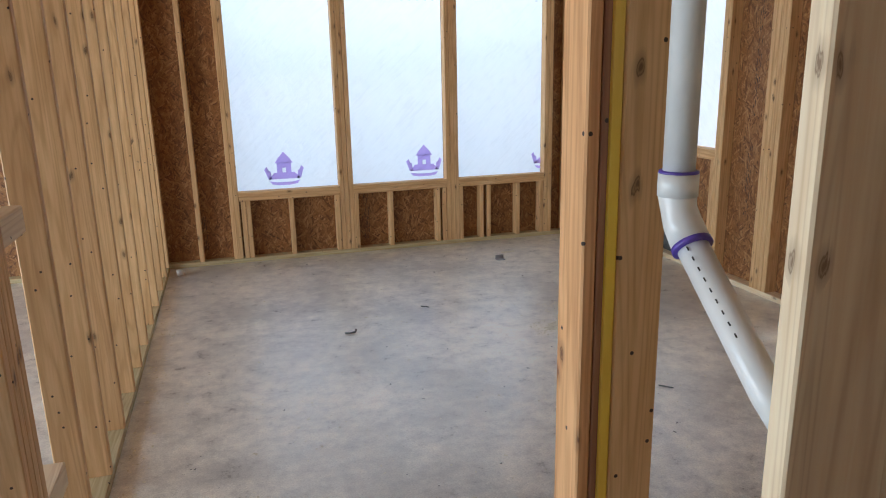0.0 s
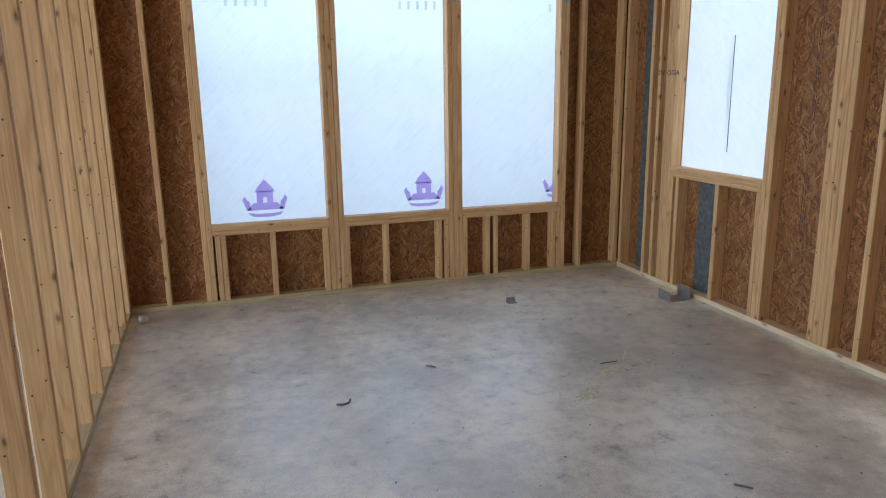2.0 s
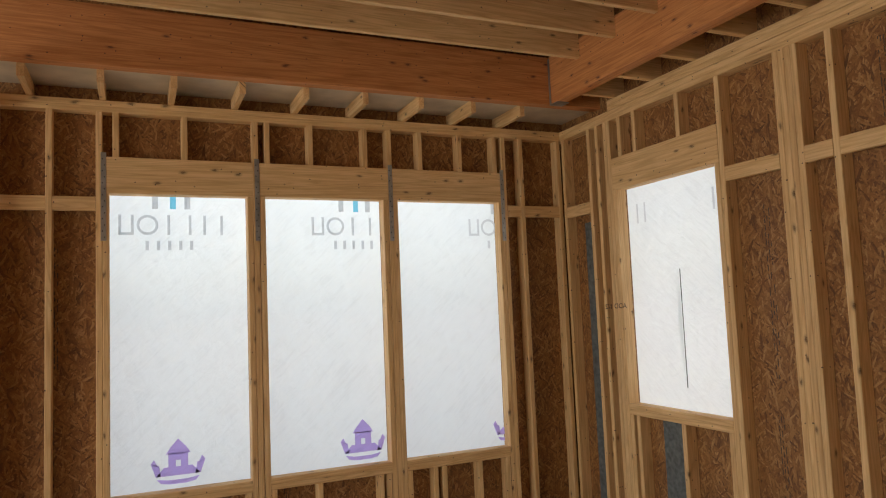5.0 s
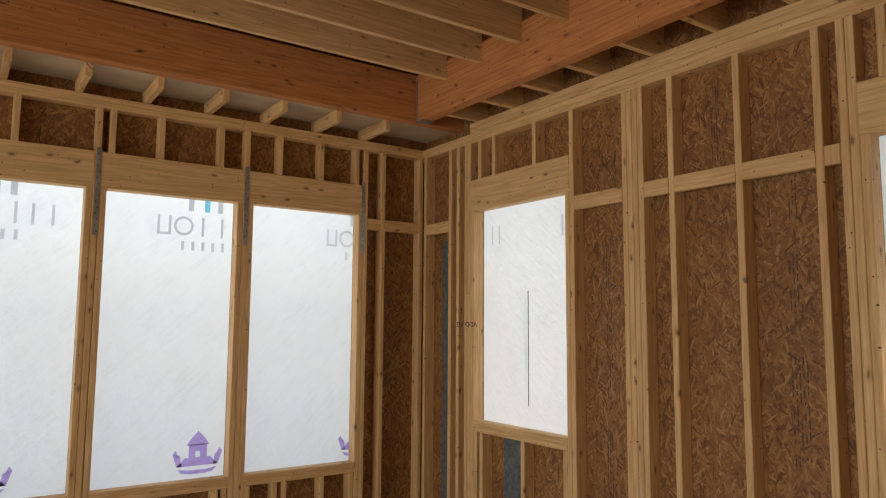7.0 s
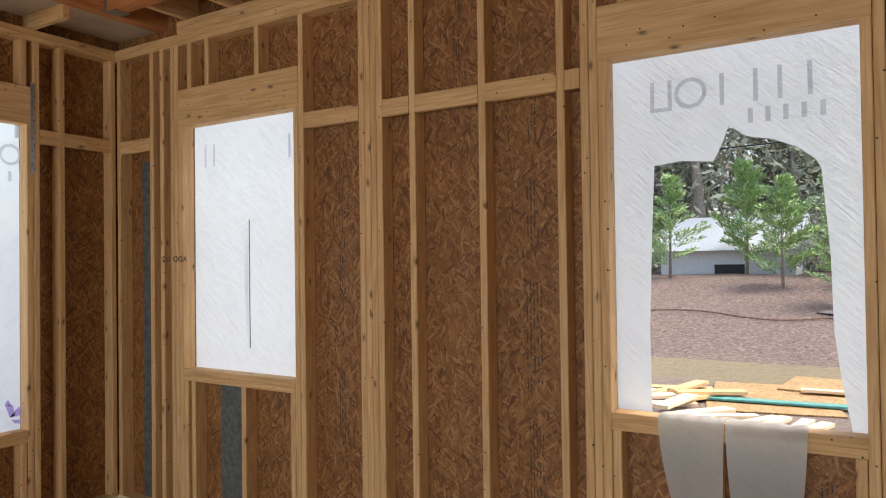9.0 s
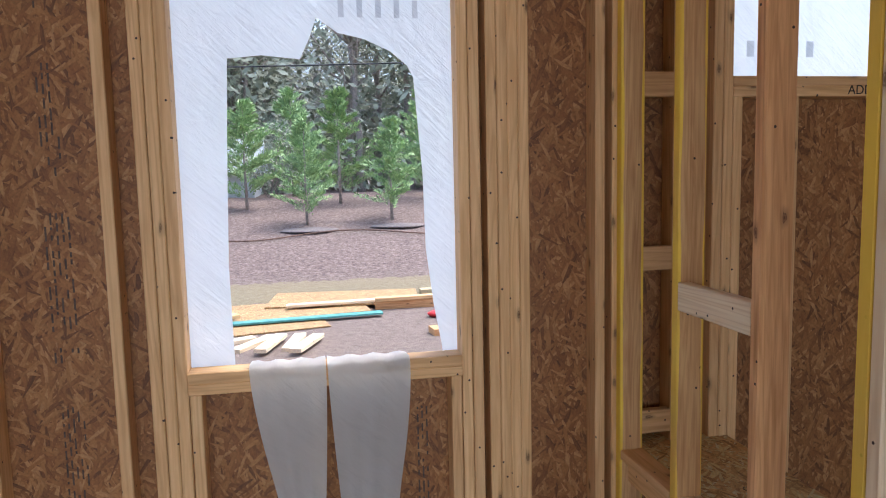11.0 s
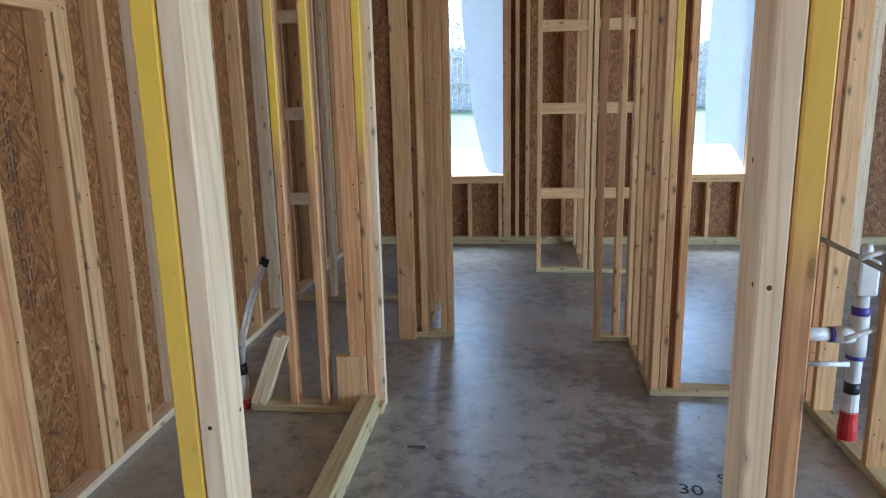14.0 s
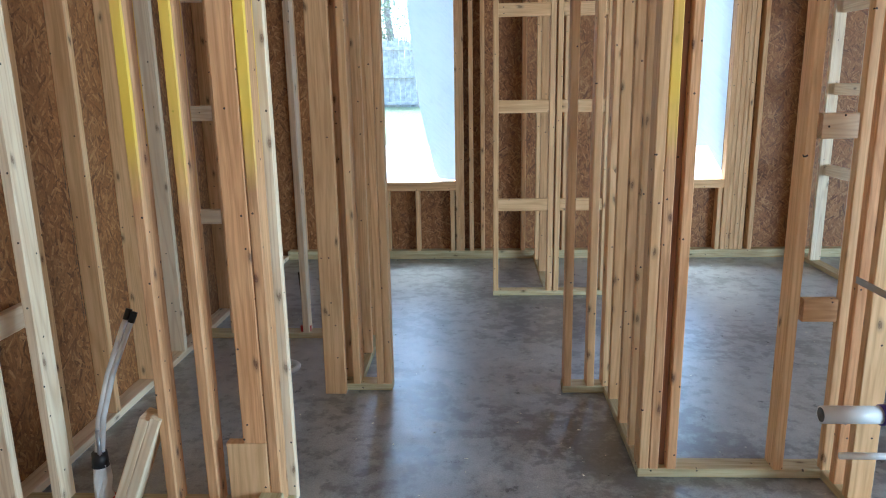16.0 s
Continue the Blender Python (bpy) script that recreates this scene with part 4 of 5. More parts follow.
for x in (2.58, 2.85, 3.2):
    lumber("leg", x, x + S, 0.50, 0.588, 0.0, 0.453, PINE, bench)
for x, y in ((2.98, 0.705), (2.72, 0.60)):
    obj("ring_mark", tube_bm([(x + 0.014 * math.cos(a * 0.5), y + 0.014 * math.sin(a * 0.5), 0.565) for a in range(13)], 0.0015, 6, False), INK, bench)
obj("felt_strip", box_bm(2.60, 2.74, 0.485, 0.53, 0.5645, 0.5665), FELT, bench, "torn black felt strip")


def stamp(w, face, u0, u1, v0, v1, rows, seed, par):
    """Illegible printed lines on a board, as thin ink bars."""
    r = random.Random(seed)
    bm = bmesh.new()
    for i in range(rows):
        u = u0 + (u1 - u0) * (i + 0.15) / rows
        du = (u1 - u0) / rows * 0.36
        v = v0
        while v < v1:
            l = r.uniform(0.008, 0.05)
            if r.random() < 0.72:
                q = [face(u, v), face(u + du, v), face(u + du, min(v + l, v1)), face(u, min(v + l, v1))]
                bm.faces.new([bm.verts.new(p) for p in q])
            v += l + r.uniform(0.006, 0.02)
    return obj("stamp", bm, STAMP_INK, par, "faded black board stamp")


fe = lambda u, v: Vector((XO - 0.0012, u, v))
fn = lambda u, v: Vector((u, YO - 0.0012, v))
for i, (u0, u1, v0, v1, rows) in enumerate(((2.84, 2.91, 1.62, 1.98, 4), (2.83, 2.92, 1.0, 1.5, 5), (2.85, 2.90, 2.15, 2.34, 3), (2.83, 2.91, 0.45, 0.85, 5), (3.24, 3.30, 2.5, 2.9, 4), (4.00, 4.05, 1.2, 2.2, 3), (4.01, 4.06, 0.5, 1.0, 3),
                                            (0.56, 0.64, 1.0, 1.75, 5), (1.66, 1.71, 0.3, 0.75, 3), (-0.42, -0.36, 0.8, 1.6, 3), (-1.62, -1.56, 0.9, 1.6, 4), (-2.0, -1.95, 0.5, 1.3, 3))):
    stamp(we, fe, u0, u1, v0, v1, rows, i, we)
for i, (u0, u1, v0, v1, rows) in enumerate(((-0.27, -0.22, 1.4, 2.15, 3), (-0.28, -0.24, 0.6, 1.1, 3), (-0.25, -0.21, 0.12, 0.4, 3), (1.12, 1.17, 0.1, 0.5, 4))):
    stamp(wn_, fn, u0, u1, v0, v1, rows, 40 + i, wn_)


def writing(text, size, m, mat, parent, name="writing"):
    cu = bpy.data.curves.new(name, "FONT")
    cu.body = text
    cu.size = size
    cu.extrude = 0.0004
    tmp = bpy.data.objects.new("tmp", cu)
    scene.collection.objects.link(tmp)
    me = bpy.data.meshes.new_from_object(tmp.evaluated_get(bpy.context.evaluated_depsgraph_get()))
    bpy.data.objects.remove(tmp)
    me.materials.clear()
    me.materials.append(mat)
    ob = new(name, me)
    ob.matrix_world = m
    if parent:
        ob.parent = parent
    return ob


writing("ADD 1/2", 0.05, pose(XE - 0.0015, 0.02, SH - 0.068, 90, 0, -90), INK, we)
writing("ADD 1/2", 0.05, pose(XE + 0.03, W1[1] - 0.0012, 1.62, 90, 0, 180), INK, we)
tagged(writing("SINK", 0.11, pose(0.93, -0.70, 0.001, 0, 0, 172), INK, None, "floor_mark"), "black handwritten mark on the concrete floor", "floor mark")
tagged(writing("30", 0.10, pose(1.10, -0.62, 0.001, 0, 0, 172), INK, None, "floor_mark"), "black handwritten number on the concrete floor", "floor mark")

# ---- shower curb ----
curb = tagged(new("shower_curb"), "shower curb of three stacked treated boards", "curb")
for k in range(3):
    lumber("board", 2.40 + 0.002 * k, 2.489 - 0.001 * k, -1.219, 0.48, 0.001 + k * 0.0345, 0.0345 + k * 0.0345, TREATED, curb)

# ---- supply tube in the shower wall ----
pex = tagged(new("supply_tube"), "milky supply tubes rising from the slab, taped at the base", "pipe")
for dx, top in ((0.0, 0.0), (0.018, 0.012)):
    part("tube", tube_bm([(3.105 + dx, -1.265, 0.0), (3.10 + dx, -1.268, 0.20), (3.085 + dx, -1.29, 0.36), (3.05 + dx, -1.33, 0.52), (3.005 + dx, -1.38, 0.66 + top), (2.985 + dx, -1.40, 0.715 + top)], 0.0105, 14), PEX, pex, "", True)
    part("cap", tube_bm([(2.990 + dx, -1.395, 0.70 + top), (2.978 + dx, -1.407, 0.738 + top)], 0.0125, 12), DARK, pex, "black end cap", True)
part("sleeve", tube_bm([(3.095, -1.250, 0.19), (3.092, -1.252, 0.33)], 0.008, 12), STEEL, pex, "grey metal sleeve", True)
part("tape", tube_bm([(3.105, -1.265, 0.18), (3.105, -1.267, 0.235)], [0.032, 0.028], 12), DARK, pex, "black tape", True)
bm = tube_bm([(3.105, -1.265, 0.03), (3.107, -1.265, 0.08), (3.105, -1.266, 0.13), (3.106, -1.266, 0.19)], [0.040, 0.030, 0.036, 0.028], 14)
for v in bm.verts:
    v.co += Vector((noise.noise(v.co * 40), noise.noise(v.co * 40 + Vector((5, 0, 0))), 0)) * 0.012
part("paper_wrap", bm, PAPER, pex, "crumpled white wrap")
part("collar", tube_bm([(3.105, -1.265, 0.0), (3.105, -1.265, 0.05)], [0.042, 0.040], 12), REDP, pex, "red collar", True)

off = tagged(new("offcut"), "two short two-by-four offcuts nailed together, leaning", "offcut")
for k in range(2):
    o = lumber("board", -0.019, 0.019, -0.045, 0.045, -0.19, 0.19, PALE, off)
    o.matrix_world = Matrix.Translation((2.955 - k * 0.04, -1.245, 0.225)) @ Matrix.Rotation(radians(-22), 4, "Y")
tee = tagged(new("stub_pipe"), "dark capped stub tube with red collar in the next wall", "pipe")
part("tube", tube_bm([(2.78, -3.145, 0.0), (2.78, -3.145, 0.30)], 0.012, 10), PEX, tee, "", True)
part("cap", tube_bm([(2.785, -3.145, 0.2), (2.80, -3.15, 0.42)], 0.011, 10), DARK, tee, "", True)
part("collar", tube_bm([(2.78, -3.145, 0.0), (2.78, -3.145, 0.07)], 0.035, 12), REDP, tee, "red collar", True)
fl = tagged(obj("closet_flange", tube_bm([(2.78 + 0.075 * math.cos(a * math.pi / 12), -2.62 + 0.075 * math.sin(a * math.pi / 12), 0.008) for a in range(25)], 0.016, 8, False), PVC, smooth=True), "white plastic toilet flange set in the slab", "flange")
dr = tagged(obj("shower_drain", tube_bm([(2.72, -0.05, 0.0), (2.72, -0.05, 0.05), (2.72, -0.05, 0.075), (2.72, -0.05, 0.08)], [0.045, 0.045, 0.065, 0.05], 18), DARK, smooth=True), "black rubber drain cap standing on the slab", "drain")
dr2 = obj("lid", tube_bm([(2.70, -0.09, 0.078), (2.76, 0.02, 0.10)], [0.045, 0.05], 12), DARK, dr, "tilted black lid", True)

# ---- drain stack in the hall wall ----
stack = tagged(new("drain_stack"), "white plastic drain stack with purple primer and red wrap", "pipe")
sx, sy = 0.30, -1.05
part("pipe", tube_bm([(sx, sy, 0.0), (sx, sy, 0.70)], 0.030, 20), PVC, stack, "", True)
part("red_wrap", tube_bm([(sx, sy, 0.02), (sx, sy, 0.08), (sx, sy, 0.13), (sx, sy, 0.17)], [0.036, 0.041, 0.035, 0.037], 14), REDP, stack, "red wrap")
part("paper_wrap", tube_bm([(sx, sy, 0.165), (sx, sy, 0.20), (sx, sy, 0.25)], [0.037, 0.034, 0.033], 14), PAPER, stack)
part("tape", tube_bm([(sx, sy, 0.25), (sx, sy, 0.30)], 0.032, 16), DARK, stack, "black tape", True)
teeb = part("tee", tube_bm([(sx, sy, 0.42), (sx, sy, 0.47), (sx, sy, 0.57), (sx, sy, 0.60)], 0.038, 20), PVC, stack, "", True)
part("primer_ring", tube_bm([(sx, sy, 0.405), (sx, sy, 0.422)], 0.0385, 20), PRIMER, teeb, "purple primer", True)
part("primer_ring", tube_bm([(sx, sy, 0.595), (sx, sy, 0.635)], 0.0355, 20), PRIMER, teeb, "purple primer", True)
arm = part("arm", tube_bm([(sx + 0.02, sy, 0.51), (sx + 0.10, sy, 0.51)], 0.037, 20), PVC, stack, "", True)
part("primer_ring", tube_bm([(sx + 0.10, sy, 0.51), (sx + 0.118, sy, 0.51)], 0.0335, 20), PRIMER, arm, "purple primer", True)
part("trap_arm", tube_bm([(sx + 0.10, sy, 0.51), (sx + 0.30, sy, 0.51)], 0.0285, 20), PVC, stack, "", True)
# dark disc on the pipe's open end stands in for its shaded hollow
part("bore", tube_bm([(sx + 0.298, sy, 0.51), (sx + 0.3015, sy, 0.51)], 0.023, 18), FELT, stack)
part("supply", tube_bm([(sx + 0.05, sy + 0.06, 0.40), (sx + 0.26, sy + 0.06, 0.40)], 0.011, 12), PEX, stack, "", True)
part("supply", tube_bm([(sx - 0.02, -0.86, 0.62), (sx + 0.16, -0.80, 0.58)], 0.011, 12), PEX, stack, "", True)
part("supply", tube_bm([(sx - 0.02, -0.86, 0.93), (sx + 0.14, -0.80, 0.90)], 0.011, 12), PEX, stack, "", True)
hood = part("vent_hood", box_bm(sx - 0.04, sx + 0.045, sy - 0.055, sy + 0.05, 0.69, 0.84, 0.012), PVC, stack, "white box fitting")
for dz in (0.72, 0.79):
    part("clip", box_bm(sx + 0.045, sx + 0.052, sy + 0.0, sy + 0.03, dz, dz + 0.025), PVC, hood)
part("valve", tube_bm([(sx, sy, 0.84), (sx, sy, 0.875), (sx, sy, 0.90)], [0.02, 0.024, 0.018], 14), PEX, stack, "", True)
part("strap", box_bm(0.3345, 0.337, -1.43, -0.80, 0.835, 0.86), STEEL, stack, "perforated steel strap across the studs")

# ---- litter on the slab ----
def litter(name, bm, mat, label, cat, smooth=False):
    return tagged(obj(name, bm, mat, smooth=smooth), label, cat)


def dust_pile(x, y, rx, ry, turn):
    bm = bmesh.new()
    r = random.Random(int(x * 1000))
    c = bm.verts.new((x, y, 0.006))
    rim = []
    for i in range(26):
        a = 2 * math.pi * i / 26
        k = r.uniform(0.55, 1.1)
        u, v = rx * k * math.cos(a), ry * k * math.sin(a)
        rim.append(bm.verts.new((x + u * math.cos(turn) - v * math.sin(turn), y + u * math.sin(turn) + v * math.cos(turn), 0.0008)))
    for i in range(26):
        bm.faces.new((c, rim[i], rim[(i + 1) % 26]))
    return litter("sawdust_smear", bm, DUST, "pale sawdust scattered on the concrete", "sawdust")


dust_pile(2.11, 3.90, 0.14, 0.04, 0.5)
dust_pile(1.86, 3.67, 0.12, 0.06, 0.7)
dust_pile(2.27, 5.48, 0.08, 0.03, 0.1)
dust_pile(2.36, 4.12, 0.16, 0.010, 0.9)
litter("twig", tube_bm([(0.60, 3.97, 0.008), (0.625, 3.955, 0.009), (0.66, 3.96, 0.012), (0.67, 3.98, 0.02)], 0.006, 6), FELT, "short dark twig on the concrete", "twig")
litter("twig", tube_bm([(1.17, 4.31, 0.005), (1.20, 4.29, 0.006), (1.215, 4.27, 0.005)], 0.004, 6), FELT, "short dark twig on the concrete", "twig")
litter("twig", tube_bm([(1.97, 2.72, 0.004), (2.02, 2.67, 0.004)], 0.004, 6), FELT, "short dark twig on the concrete", "twig")


def floor_debris(material, label, count, seed, least, most, x0, x1, y0, y1):
    """Chips and grit too small to count, strewn over a stretch of the slab."""
    rnd = random.Random(seed)
    vs, fs = [], []
    for _ in range(count):
        x, y, a = rnd.uniform(x0, x1), rnd.uniform(y0, y1), rnd.uniform(0, 6.28)
        q = rnd.uniform(least, most)
        l, w, h = q * rnd.uniform(1, 2.6), q * rnd.uniform(0.6, 1.2), q * rnd.uniform(0.35, 0.8)
        n = len(vs)
        for px, py, pz in ((-l, -w, 0), (l, -w, 0), (l * 0.8, w, 0), (-l * 0.9, w * 0.8, 0), (-l * 0.5, 0, h), (l * 0.6, w * 0.2, h)):
            vs.append((x + px * math.cos(a) - py * math.sin(a), y + px * math.sin(a) + py * math.cos(a), pz + 0.0005))
        fs += [(n, n + 1, n + 5, n + 4), (n + 1, n + 2, n + 5), (n + 2, n + 3, n + 4, n + 5), (n + 3, n, n + 4), (n + 3, n + 2, n + 1, n)]
    me = bpy.data.meshes.new("floor_debris")
    me.from_pydata(vs, [], fs)
    me.materials.append(material)
    return tagged(new("floor_debris", me), label, "debris", kind="stuff")


floor_debris(DUST, "pale wood chips and sawdust grit on the slab", 420, 5, 0.0012, 0.0045, -0.3, 3.2, 1.1, 5.8)
floor_debris(FELT, "dark crumbs of bark and dirt on the slab", 160, 6, 0.0012, 0.004, -0.3, 3.2, 1.1, 5.8)
floor_debris(DUST, "pale wood chips strewn on the dark slab", 260, 7, 0.0012, 0.004, -0.4, 3.2, -4.9, 0.7)
floor_debris(DUST, "sawdust gathered along the bottom plate", 300, 8, 0.0015, 0.005, -0.50, -0.40, 1.1, 5.8)
floor_debris(DUST, "pale sawdust strewn in a loose streak", 520, 9, 0.0012, 0.0042, 1.92, 2.42, 3.78, 4.10)
floor_debris(DUST, "pale sawdust strewn in a small patch", 260, 10, 0.0012, 0.004, 1.70, 1.98, 3.54, 3.78)
litter("twig", tube_bm([(2.12, 4.00, 0.004), (2.23, 4.0, 0.004)], 0.003, 6), FELT, "thin twig lying in sawdust", "twig")
litter("pipe_cap", tube_bm([(-0.44, 5.73, 0.0), (-0.44, 5.73, 0.045)], [0.03, 0.028], 16), PVC, "small white plastic cap on the floor", "pipe cap", True)
lit = litter("metal_clip", box_bm(2.085, 2.155, 5.24, 5.29, 0.0, 0.004), STEEL, "small folded metal clip on the floor", "metal clip")
part("flange", box_bm(2.085, 2.155, 5.288, 5.292, 0.004, 0.035), STEEL, lit)
br = litter("joist_hanger", box_bm(3.20, 3.36, 4.86, 5.00, 0.0, 0.004), STEEL, "loose galvanised joist hanger on the floor", "hanger")
part("side", box_bm(3.196, 3.20, 4.86, 5.00, 0.0, 0.07), STEEL, br)
part("side", box_bm(3.36, 3.364, 4.86, 5.00, 0.0, 0.09), STEEL, br)
litter("leaf", box_bm(2.13, 2.21, -0.915, -0.895, 0.001, 0.006), FELT, "dry curled leaf on the floor", "leaf")
crumbs = bmesh.new()
r = random.Random(5)
for i in range(260):
    x, y, q = r.uniform(-0.3, 3.2), r.uniform(1.6, 5.7), r.uniform(0.003, 0.009)
    if i > 190:
        x, y = r.uniform(0.5, 2.3), r.uniform(-4.5, -0.2)
    vs = [crumbs.verts.new((x + q * r.uniform(-1, 1), y + q * r.uniform(-1, 1), z)) for z in (0.0, 0.0, 0.0, q * 0.8)]
    for f in ((0, 1, 3), (1, 2, 3), (2, 0, 3)):
        crumbs.faces.new([vs[k] for k in f])
tagged(obj("crumbs", crumbs, DUST), "wood crumbs and chips scattered over the slab", "crumbs", kind="stuff")

# ---- ground outside ----
def ground_z(x, y):
    z = -0.3
    if x > 15:
        z += 1.25 * min(1.0, (x - 15) / 10.0) + 0.06 * noise.noise(Vector((x * 0.4, y * 0.4, 0)))
    if y < -6:
        z += min(1.25, (max(0.0, -6 - y) / 12.0) * 1.25) * (1 if x < 14 else 0.0)
    return z


def line(a, b, n):
    return [a + (b - a) * i / n for i in range(n + 1)]


gm, gnt, gb = mat_base("garden_soil", 0.95)
gc = gnt.nodes.new("ShaderNodeNewGeometry")
gs = gnt.nodes.new("ShaderNodeSeparateXYZ")
gnt.links.new(gc.outputs["Position"], gs.inputs[0])
gn = N(gnt, "ShaderNodeTexNoise", Scale=3.0, Detail=6.0, Roughness=0.75)
gf = N(gnt, "ShaderNodeTexVoronoi", Scale=9.0)
gv = N(gnt, "ShaderNodeTexNoise", Scale=11.0, Detail=8.0, Roughness=0.85)
for n in (gn, gf, gv):
    gnt.links.new(gc.outputs["Position"], n.inputs[0])
mulch = ramp(gnt, gv.outputs[0], [(0.32, (0.055, 0.038, 0.032)), (0.48, (0.15, 0.105, 0.09)), (0.62, (0.31, 0.245, 0.21)), (0.74, (0.46, 0.39, 0.34))])
mulch = mix(gnt, 0.5, mulch, ramp(gnt, gf.outputs["Distance"], [(0.0, (0.5, 0.45, 0.42)), (0.6, (1.2, 1.15, 1.1))]), "MULTIPLY")
straw = ramp(gnt, gv.outputs[0], [(0.3, (0.16, 0.125, 0.07)), (0.7, (0.32, 0.265, 0.16))])
grass = ramp(gnt, gv.outputs[0], [(0.25, (0.11, 0.14, 0.07)), (0.7, (0.30, 0.33, 0.19))])
soil = ramp(gnt, gv.outputs[0], [(0.3, (0.14, 0.095, 0.075)), (0.7, (0.32, 0.25, 0.20))])
wob = mathn(gnt, "MULTIPLY", mathn(gnt, "SUBTRACT", gn.outputs[0], 0.5), 1.6)
xw = mathn(gnt, "ADD", gs.outputs[0], wob)
yw = mathn(gnt, "ADD", gs.outputs[1], wob)
gcol = mix(gnt, mathn(gnt, "GREATER_THAN", xw, 11.9), soil, straw)
gcol = mix(gnt, mathn(gnt, "GREATER_THAN", xw, 14.1), gcol, mulch)
gcol = mix(gnt, mathn(gnt, "LESS_THAN", yw, -8.0), gcol, grass)
gnt.links.new(gcol, gb.inputs["Base Color"])
bump(gnt, gb, gv.outputs[0], 0.8, 0.05)
xs = [-400, -100, -30] + line(-10, 40, 50) + [80, 150, 400]
ys = [-400, -100, -50] + line(-30, 30, 60) + [80, 150, 400]
verts = [(x, y, ground_z(x, y)) for y in ys for x in xs]
nx = len(xs)
faces = [(j * nx + i, j * nx + i + 1, (j + 1) * nx + i + 1, (j + 1) * nx + i) for j in range(len(ys) - 1) for i in range(nx - 1)]
gme = bpy.data.meshes.new("ground")
gme.from_pydata(verts, [], faces)
gme.materials.append(gm)
for f in gme.polygons:
    f.use_smooth = True
tagged(new("ground", gme), "mulched bank, straw verge and lawn around the house", "ground", kind="structure")
drive = bmesh.new()
dv = [[drive.verts.new((x, y, ground_z(0, y) + 0.03)) for x in (-12, 13)] for y in line(-5.6, -12.5, 6)]
for a, b in zip(dv, dv[1:]):
    drive.faces.new((a[0], b[0], b[1], a[1]))
tagged(obj("pavement", drive, plain("pale_new_concrete", (0.72, 0.72, 0.70), 0.8, 0.0, 0.06, 3)), "pale new concrete driveway slab", "pavement", kind="structure")


# ---- planting ----
def leaf_mat(name, dark, light):
    m, nt, b = mat_base(name, 0.6)
    g = nt.nodes.new("ShaderNodeNewGeometry")
    nt.links.new(ramp(nt, g.outputs["Random Per Island"], [(0.0, dark), (1.0, light)]), b.inputs["Base Color"])
    return m


CEDAR = leaf_mat("cedar_foliage", (0.17, 0.29, 0.11), (0.44, 0.58, 0.25))
OLIVE = leaf_mat("grey_green_foliage", (0.23, 0.25, 0.17), (0.46, 0.48, 0.35))
TWIG = leaf_mat("bare_twigs", (0.22, 0.20, 0.18), (0.42, 0.39, 0.36))
BARK = plain("bark", (0.36, 0.30, 0.26), 0.9, 0.0, 0.4, 20)
SHRUB = leaf_mat("dark_shrub_foliage", (0.09, 0.12, 0.06), (0.28, 0.29, 0.15))
RUST = leaf_mat("rusty_foliage", (0.14, 0.09, 0.05), (0.30, 0.20, 0.12))


def spray(vs, fs, p, d, l, w, side):
    """A pointed leaf spray from p along d."""
    i = len(vs)
    q = p + d * l
    mid = p + d * (l * 0.45)
    vs += [tuple(p), tuple(mid + side * w), tuple(q), tuple(mid - side * w)]
    fs += [(i, i + 1, i + 2, i + 3)]


def mesh_of(name, vs, fs, mat, parent, label=""):
    me = bpy.data.meshes.new(name)
    me.from_pydata(vs, [], fs)
    me.materials.append(mat)
    ob = new(name, me)
    ob.parent = parent
    if label:
        ob["label"] = label
    return ob


def conifer(h, seed, n=5600):
    """A young cedar with drooping sprays, at the origin."""
    r = random.Random(seed)
    t = new("cedar_tree")
    part("trunk", tube_bm([(0, 0, -0.1), (0.02, 0.01, h * 0.4), (0, 0, h * 0.97)], [0.045, 0.03, 0.006], 8), BARK, t, "", True)
    vs, fs = [], []
    for k in range(56):
        z = h * (0.11 + 0.87 * (k / 56) ** 0.9)
        reach = h * 0.50 * (1 - z / h) ** 0.85 * r.uniform(0.55, 1.2) + 0.05
        a = r.uniform(0, 2 * math.pi)
        lift = r.uniform(0.15, 0.65)
        d = Vector((math.cos(a), math.sin(a), lift)).normalized()
        for m in range(n // 56):
            q = r.uniform(0.1, 1.0)
            p = Vector((0, 0, z)) + d * reach * q + Vector((r.gauss(0, 1), r.gauss(0, 1), r.gauss(0, 0.8))) * (0.048 * h / 3.5) * (1.5 - q)
            dd = (d + Vector((r.uniform(-0.9, 0.9), r.uniform(-0.9, 0.9), r.uniform(-0.2, 1.0)))).normalized()
            spray(vs, fs, p, dd, r.uniform(0.06, 0.17), r.uniform(0.009, 0.022), dd.orthogonal().normalized())
    mesh_of("crown", vs, fs, CEDAR, t)
    return tagged(t, "young green cedar tree on the mulched bank", "tree", "cedars on the bank")


c0 = conifer(2.75, 3)
c0.location = (20.2, 2.15, ground_z(20.2, 2.15))
c1 = conifer(2.8, 8)
c1.location = (20.4, -0.15, ground_z(20.4, -0.15))
